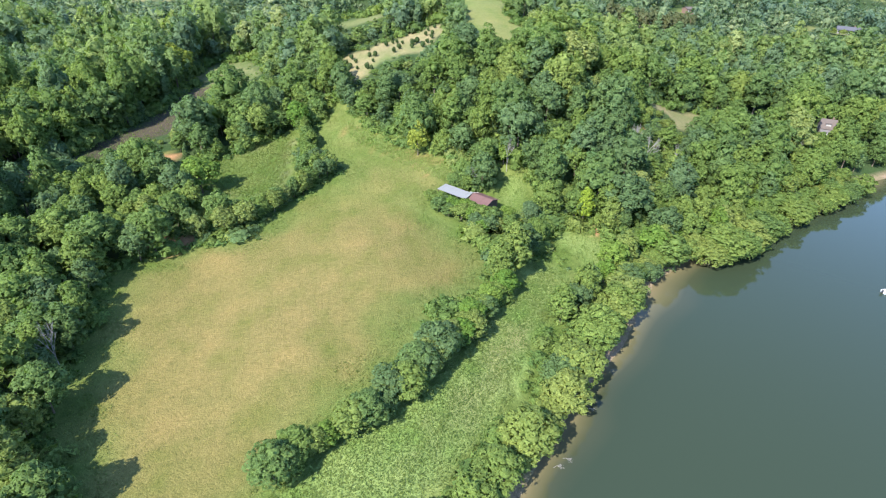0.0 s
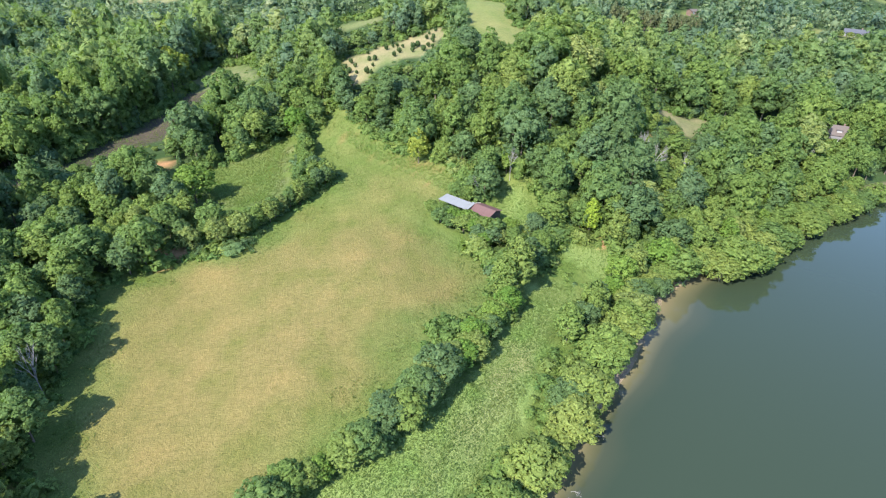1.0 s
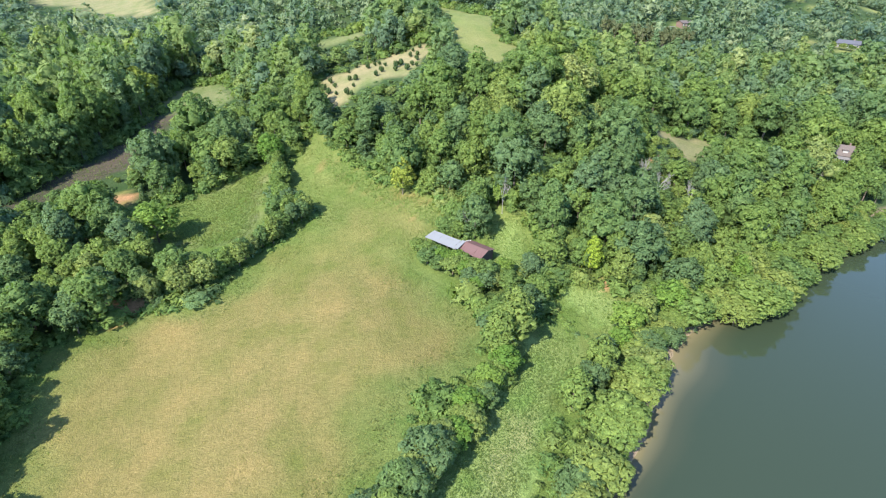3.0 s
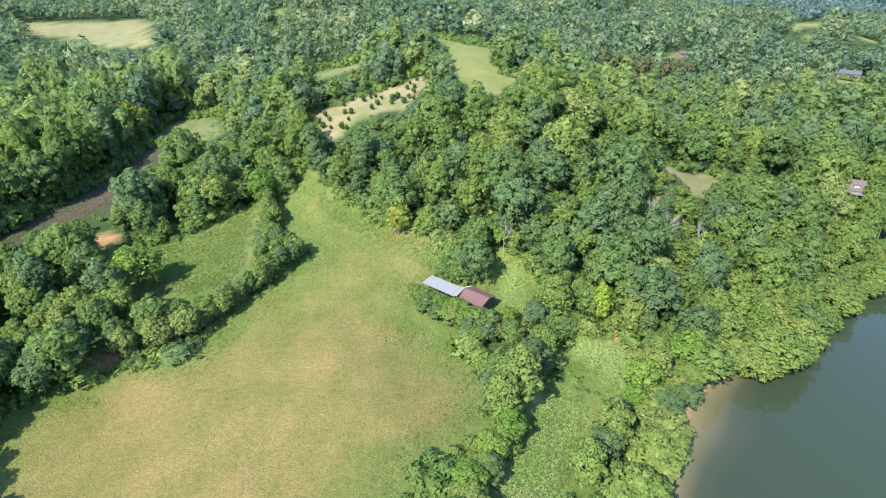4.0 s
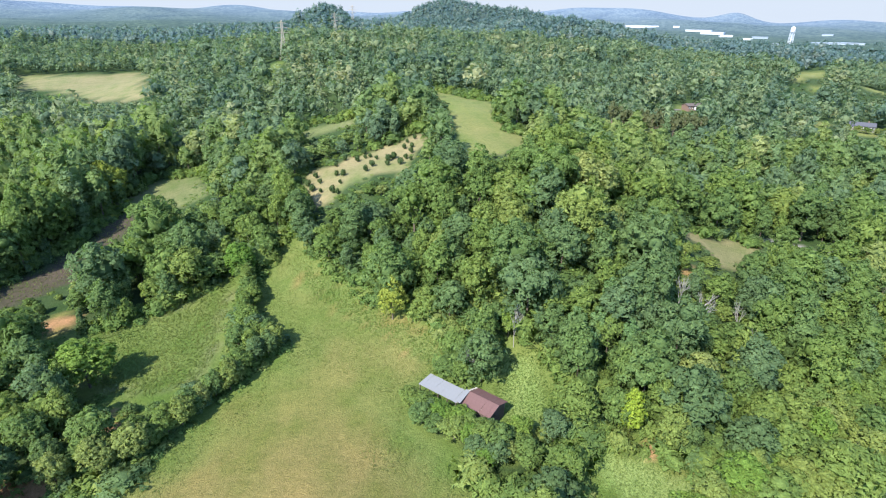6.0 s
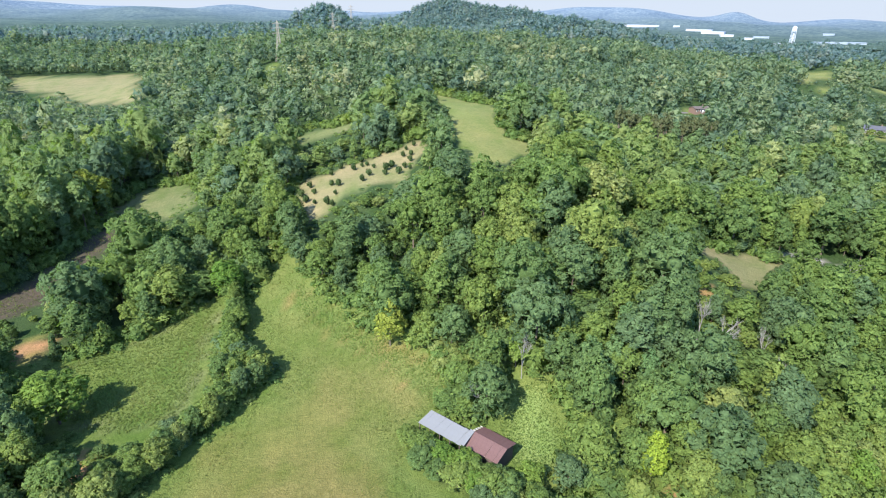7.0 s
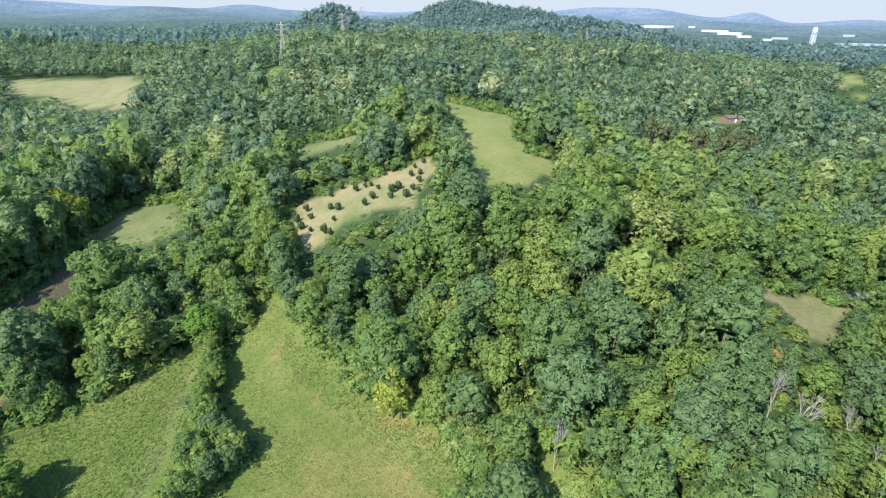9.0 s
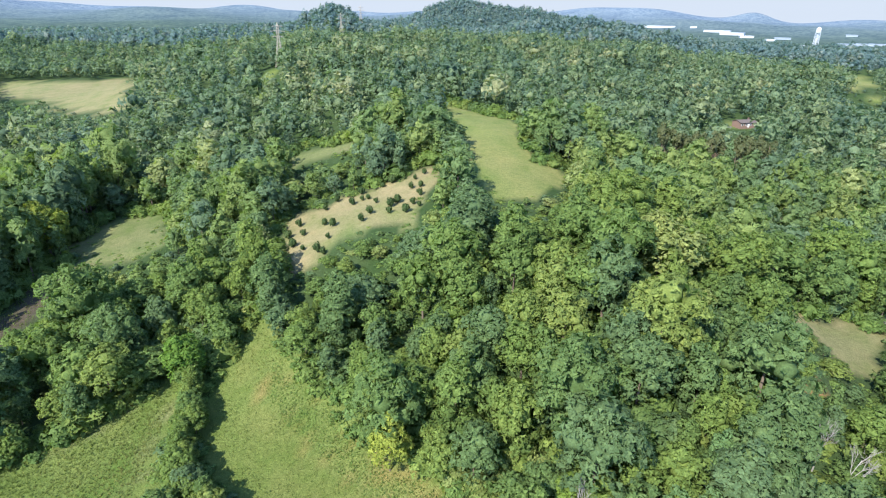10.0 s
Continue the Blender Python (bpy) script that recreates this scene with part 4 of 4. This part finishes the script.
# ---- barn ----
def box(x0, y0, z0, x1, y1, z1):
    V = np.array([(x, y, z) for z in (z0, z1) for y in (y0, y1) for x in (x0, x1)], float)
    Q = np.array([(0, 2, 3, 1), (4, 5, 7, 6), (0, 1, 5, 4), (2, 6, 7, 3), (0, 4, 6, 2), (1, 3, 7, 5)])
    return V, Q


def slab(name, x0, y0, z0, x1, y1, z1, mat, parent, label="", m=None):
    o = part(name, mesh(name, *box(x0, y0, z0, x1, y1, z1), [mat]), parent, label)
    if m is not None:
        o.matrix_basis = m
    return o


def beam_mesh(name, ends, r, mat):
    """Square bars between pairs of points, in one mesh."""
    V, Q = [], []
    for p, q in ends:
        p, q = np.array(p, float), np.array(q, float)
        d = (q - p) / np.linalg.norm(q - p)
        a = np.cross(d, (0.12, 0.2, 0.97) if abs(d[2]) < 0.9 else (1, 0, 0))
        a /= np.linalg.norm(a)
        b2 = np.cross(d, a)
        n = len(V)
        V += [c + r * (i * a + j * b2) for c in (p, q) for i, j in ((-1, -1), (1, -1), (1, 1), (-1, 1))]
        Q += [(n + i, n + (i + 1) % 4, n + 4 + (i + 1) % 4, n + 4 + i) for i in range(4)] + [(n + 3, n + 2, n + 1, n), (n + 4, n + 5, n + 6, n + 7)]
    return mesh(name, np.array(V), np.array(Q), [mat])


barn = thing("barn", "old timber barn with rusted red gable and grey sheet roofs", "barn", (14, 154, ground_at(14, 154) - 0.2))
barn.rotation_euler[2] = radians(-40)
plank = mesh("plank", *box(-0.14, -0.02, 0, 0.14, 0.02, 1), [board])
plank.materials[0] = board


def planks(wall, x0, y0, x1, y1, z0, z1, gable=0.0):
    n = round(math.hypot(x1 - x0, y1 - y0) / 0.3)
    for i in range(n):
        f = (i + 0.5) / n
        o = part("plank", plank, wall)
        top = z1 + gable * (1 - abs(2 * f - 1)) + rng.uniform(-0.05, 0.03)
        o.matrix_basis = pose(x0 + (x1 - x0) * f, y0 + (y1 - y0) * f, z0, 0, rng.uniform(-0.6, 0.6), math.degrees(math.atan2(y1 - y0, x1 - x0))) @ Matrix.Diagonal((1, 1, top - z0, 1))


for x0, y0, x1, y1, g in ((-3.3, -3.1, 3.3, -3.1, 0), (3.3, 3.1, -3.3, 3.1, 0), (3.3, -3.1, 3.3, 3.1, 0.95), (-3.3, 3.1, -3.3, -3.1, 0.95)):
    wall = part("wall", beam_mesh("wall", [((x0 * 0.98, y0 * 0.98, 0.4), (x1 * 0.98, y1 * 0.98, 0.4)), ((x0 * 0.98, y0 * 0.98, 3.2), (x1 * 0.98, y1 * 0.98, 3.2))], 0.07, board), barn)
    planks(wall, x0, y0, x1, y1, -1.2, 3.35, g)
slab("dirt_floor", -3.2, -3.0, -1.0, 3.2, 3.0, -0.1, board, barn)
red_sheet = mesh("sheet", *box(-0.47, 0, 0, 0.47, 3.6, 0.03), [roof_red])
grey_sheet = mesh("sheet", *box(-0.47, 0, 0, 0.47, 4.3, 0.03), [roof_grey])
for s in (0, 180):
    slope = part("roof", beam_mesh("roof", [((-3.6, y, -0.08), (3.6, y, -0.08)) for y in (0.4, 1.5, 2.6, 3.4)], 0.05, pale_wood), barn, "rusted red sheet roof slope")
    slope.matrix_basis = pose(0, 0, 4.5, -17.5, 0, s)
    for i in range(8):
        o = part("sheet", red_sheet, slope)
        o.matrix_basis = pose(-3.3 + i * 0.945, -0.03, 0.02 + 0.012 * (i % 2), rng.uniform(-0.4, 0.4), 0, rng.uniform(-0.6, 0.6))
part("rafters", beam_mesh("rafters", [((-3.75 - 0.28 * k, 0, 4.42), (-3.75 - 0.28 * k, 3.3 - 0.5 * k, 3.4 + 0.16 * k)) for k in range(3)] + [((-4.4, y, 4.44 - 0.31 * y), (-3.6, y, 4.44 - 0.31 * y)) for y in (0.5, 1.4, 2.3, 3.1)], 0.05, pale_wood), barn, "bleached exposed rafters")
shed = part("shed_roof", beam_mesh("shed_roof", [((-14.3, y, -0.08), (-3.9, y, -0.08)) for y in (0.3, 1.6, 2.9, 4.0)], 0.05, pale_wood), barn, "pale galvanised metal shed roof")
shed.matrix_basis = pose(0, -4.5, 4.0, 5, 0, 0)
for i in range(11):
    o = part("sheet", grey_sheet, shed)
    o.matrix_basis = pose(-13.9 + i * 0.94, rng.uniform(-0.06, 0.06), 0.02 + 0.012 * (i % 2), rng.uniform(-0.5, 0.5), 0, rng.uniform(-0.7, 0.7))
o = part("loose_sheet", grey_sheet, barn, "loose bent pale metal sheet")
o.matrix_basis = pose(-3.7, -4.3, 4.25, 6, 9, 7)
for x in (-14.1, -11.5, -9, -6.5, -4.2):
    for y, z in ((-4.3, 3.9), (-0.5, 4.2)):
        part("post", beam_mesh("post", [((x, y, -1.2), (x, y, z))], 0.08, board), barn)


# ---- houses ----
brick_red = plain("red_brick", (0.17, 0.11, 0.085), 0.85, vary=0.2, scale=2)
white_wall = plain("white_siding", (0.30, 0.285, 0.27), 0.6, vary=0.06, scale=1)
dull_wall = plain("weathered_pale_siding", (0.20, 0.19, 0.18), 0.7, vary=0.15, scale=1)
shingle_grey = plain("grey_shingle", (0.13, 0.12, 0.115), 0.9, vary=0.25, scale=1.5)
shingle_brown = plain("brown_shingle", (0.095, 0.075, 0.066), 0.9, vary=0.25, scale=1.5)
shingle_dark = plain("dark_shingle", (0.07, 0.072, 0.085), 0.85, vary=0.25, scale=1.5)
trim_white = plain("white_trim", (0.78, 0.77, 0.74), 0.5, vary=0.05)
glass, nt, b = material("window_glass", 0.08)
b.inputs["Base Color"].default_value = (0.03, 0.04, 0.05, 1)


def house(label, x, y, turn, length, depth, eave, pitch, wall_mat, roof_mat, windows=4, garage=False):
    e = thing("house", label, "house", (x, y, ground_at(x, y) + 0.4), "")
    e.rotation_euler[2] = radians(turn)
    a, d = length / 2, depth / 2
    rise = d * math.tan(radians(pitch))
    V = np.array([(-a, -d, -1.5), (a, -d, -1.5), (a, d, -1.5), (-a, d, -1.5), (-a, -d, eave), (a, -d, eave), (a, d, eave), (-a, d, eave), (-a, 0, eave + rise - 0.05), (a, 0, eave + rise - 0.05)])
    T = np.array([(0, 1, 5), (0, 5, 4), (1, 2, 6), (1, 6, 5), (2, 3, 7), (2, 7, 6), (3, 0, 4), (3, 4, 7), (4, 8, 7), (5, 6, 9)])
    part("wall", mesh("wall", V, T, [wall_mat]), e)
    run = (d + 0.5) / math.cos(radians(pitch))
    for s in (0, 180):
        slab("roof", -a - 0.4, 0, 0, a + 0.4, run, 0.15, roof_mat, e, "", pose(0, 0, eave + rise, -pitch, 0, s))
    slab("chimney", a * 0.4, 0.3, eave, a * 0.4 + 0.7, 0.9, eave + rise + 1.0, brick_red, e, "brick chimney")
    for i in range(windows):
        wx0 = -a + length * (i + 0.5) / windows
        w = part("window", mesh("window", *box(wx0 - 0.6, -d - 0.06, 0.9, wx0 + 0.6, -d - 0.01, 2.2), [trim_white]), e)
        slab("pane", wx0 - 0.48, -d - 0.08, 1.02, wx0 + 0.48, -d - 0.062, 2.08, glass, w)
    slab("door", -0.5, -d - 0.07, 0, 0.5, -d - 0.01, 2.1, trim_white, e, "white front door")
    if garage:
        slab("garage", a, -d * 0.9, -1.0, a + 6, d * 0.8, eave - 0.2, white_wall, e, "white attached garage")
        slab("garage_roof", a - 0.1, -d, eave - 0.2, a + 6.3, d * 0.9, eave + 0.05, roof_mat, e)
    return e


house("low brick ranch house with brown shingle roof", 182, 438, 12, 11, 7, 2.7, 18, brick_red, shingle_brown, 4)
pad = thing("parking_pad", "pale concrete parking pad beside the brick house", "parking pad", (172.5, 438, ground_at(172.5, 438) + 0.25))
slab("concrete", -2, -1.5, -0.6, 2, 1.5, 0.1, shingle_grey, pad)
house("long low house with dark roof and pale walls", 287, 417, -32, 14, 8, 2.6, 24, dull_wall, shingle_dark, 5)
tall_house = house("tall house with steep brown roof and white dormer", 163, 228, -24, 7.5, 8, 4.2, 44, shingle_grey, shingle_brown, 3)
tall_house.scale = (0.75, 0.75, 0.8)
slab("dormer", -1.2, -3.2, 4.4, 1.2, -0.6, 6.3, white_wall, tall_house, "white gabled dormer")
slab("dormer_roof", -1.5, -3.5, 6.3, 1.5, -0.4, 6.45, shingle_brown, tall_house)
slab("porch_roof", -3.6, 0, 0, 3.6, 2.8, 0.15, shingle_grey, tall_house, "low grey porch roof", pose(0, -4.1, 3.4, -14, 0, 180))
for x in (-3.3, 0, 3.3):
    slab("porch_post", x - 0.1, -6.5, -1.5, x + 0.1, -6.3, 2.85, trim_white, tall_house)
house("small white farm building on the far ridge", -186, 663, 15, 16, 7, 4.0, 18, white_wall, shingle_grey, 3)

# ---- pylons ----
steel = plain("weathered_steel", (0.30, 0.27, 0.22), 0.6, 0.3, 0.15)


def pylon(x, y, high):
    e = thing("pylon", "tall steel lattice power pylon above the woods", "pylon", (x, y, ground_at(x, y)), "power pylons")
    e.scale = (high / 36,) * 3
    w = lambda z: 3.6 * (1 - z / 24) + 0.8 * z / 24 if z < 24 else 0.8
    levels = [0, 7, 13, 18, 22, 26, 30, 34]
    for sx in (-1, 1):
        for sy in (-1, 1):
            part("leg", beam_mesh("leg", [((sx * w(a), sy * w(a), a), (sx * w(c), sy * w(c), c)) for a, c in zip(levels, levels[1:])], 0.13, steel), e)
    for sx, sy, tx2, ty2 in ((-1, -1, 1, -1), (1, -1, 1, 1), (1, 1, -1, 1), (-1, 1, -1, -1)):
        ends = []
        for a, c in zip(levels, levels[1:]):
            ends += [((sx * w(a), sy * w(a), a), (tx2 * w(c), ty2 * w(c), c)), ((tx2 * w(a), ty2 * w(a), a), (sx * w(c), sy * w(c), c)), ((sx * w(c), sy * w(c), c), (tx2 * w(c), ty2 * w(c), c))]
        part("bracing", beam_mesh("bracing", ends, 0.05, steel), e)
    for z, r in ((25, 5.5), (29.5, 6.5), (33.5, 4.5)):
        part("crossarm", beam_mesh("crossarm", [((-r, 0, z), (0, 0.8, z + 0.9)), ((r, 0, z), (0, 0.8, z + 0.9)), ((-r, 0, z), (r, 0, z)), ((-r, 0, z), (0, -0.8, z + 0.9)), ((r, 0, z), (0, -0.8, z + 0.9))], 0.09, steel), e)
    part("peak", beam_mesh("peak", [((0.8, 0.8, 34), (0, 0, 36.5)), ((-0.8, -0.8, 34), (0, 0, 36.5)), ((0.8, -0.8, 34), (0, 0, 36.5)), ((-0.8, 0.8, 34), (0, 0, 36.5))], 0.12, steel), e)


pylon(-113, 542, 30)
pylon(-128, 930, 36)
pylon(-128, 1150, 40)


# ---- boat ----
boat = thing("boat", "small white open motorboat on the calm river", "boat", (123.4, 124.3, WATER_Z))
boat.rotation_euler[2] = radians(8)
hull_white = plain("white_hull", (0.75, 0.75, 0.74), 0.35, vary=0.06)
dark_plastic = plain("dark_plastic", (0.04, 0.04, 0.045), 0.5)
SECT = [(-2.4, 0.85, 0.55), (-1.2, 0.95, 0.55), (0.3, 0.95, 0.6), (1.6, 0.7, 0.7), (2.6, 0.08, 0.85)]
V = np.array([p for x, w, h in SECT for p in ((x, -w, h), (x, -w * 0.75, -0.15), (x, w * 0.75, -0.15), (x, w, h), (x, w * 0.86, h), (x, w * 0.7, 0.12), (x, -w * 0.7, 0.12), (x, -w * 0.86, h))])
Q = np.array([(8 * i + a, 8 * i + (a + 1) % 8, 8 * i + 8 + (a + 1) % 8, 8 * i + 8 + a) for i in range(4) for a in range(8)] + [(0, 7, 6, 1), (1, 6, 5, 2), (2, 5, 4, 3)])
part("hull", mesh("hull", V, Q, [hull_white]), boat)
for x in (-1.3, 0.2):
    slab("seat", x, -0.7, 0.3, x + 0.4, 0.7, 0.38, pale_wood, boat)
slab("motor", -2.85, -0.18, 0.1, -2.42, 0.18, 1.0, dark_plastic, boat, "black outboard motor")
slab("console", 0.7, -0.3, 0.12, 1.1, 0.3, 0.95, hull_white, boat)

# ---- far town ----
shed_white = plain("white_industrial_sheet", (0.42, 0.45, 0.49), 0.6, vary=0.05, scale=0.02)


def far_ground(x, y):
    return float(far_height(np.array(float(x)), np.array(float(y)))) if math.hypot(x, y) > 1870 else ground_at(x, y)


shed_grey = plain("grey_industrial_sheet", (0.24, 0.29, 0.34), 0.6, vary=0.1, scale=0.05)


def warehouse(bearing, far, length, depth, tall, turn, sheet=None, label="long low white industrial building in the distance"):
    x, y = far * math.sin(radians(bearing)), far * math.cos(radians(bearing))
    e = thing("warehouse", label, "warehouse", (x, y, far_ground(x, y)), "far industrial buildings")
    e.rotation_euler[2] = radians(turn - bearing)
    slab("wall", -length / 2, -depth / 2, -8, length / 2, depth / 2, tall * 0.7, sheet or shed_white, e)
    slab("roof", -length / 2 - 1, -depth / 2 - 1, tall * 0.7, length / 2 + 1, depth / 2 + 1, tall * 0.7 + 1.2, sheet or shed_white, e)
    return e


for spec in ((19.7, 3433, 170, 60, 11, 4), (22.6, 3361, 30, 20, 9, 0), (24.4, 2950, 105, 50, 10, -6), (25.5, 2700, 85, 55, 10, -8), (26.5, 2560, 45, 30, 8, 10), (28.2, 2420, 30, 18, 7, 0),
             (30.2, 2000, 16, 12, 6, 20)):
    warehouse(*spec)
for spec in ((29.1, 2525, 50, 25, 7, 5), (33.4, 2190, 55, 24, 7, 8), (34.5, 2260, 45, 20, 7, -5), (35.5, 2300, 60, 26, 7, 6), (33.9, 3000, 40, 22, 8, 0)):
    warehouse(*spec, shed_grey, "low grey industrial building in the distance")

tower = thing("water_tower", "white water tower on slender legs above the town", "water tower", (1147, 1890, far_ground(1147, 1890)))
tower.scale = (0.72, 0.72, 0.92)
tower_white = plain("white_tank_paint", (0.55, 0.58, 0.62), 0.45, vary=0.04, scale=0.1)
ringA = [k * 6.2832 / 20 for k in range(20)]
PROFILE = [(0.5, 34), (5.5, 35.5), (8.5, 38.5), (9.2, 42), (9.2, 48), (8.2, 51), (5, 53.6), (0.4, 54.6)]
V = np.array([(r * math.cos(a), r * math.sin(a), z) for r, z in PROFILE for a in ringA])
Q = np.array([(20 * i + k, 20 * i + (k + 1) % 20, 20 * i + 20 + (k + 1) % 20, 20 * i + 20 + k) for i in range(7) for k in range(20)])
part("tank", mesh("tank", V, Q, [tower_white], smooth=True), tower)
for k in range(6):
    a = k * 1.0472 + 0.3
    part("leg", beam_mesh("leg", [((10.5 * math.cos(a), 10.5 * math.sin(a), -3), (8.8 * math.cos(a), 8.8 * math.sin(a), 42))], 0.5, tower_white), tower)
part("riser", beam_mesh("riser", [((0, 0, -3), (0, 0, 35))], 1.1, tower_white), tower)
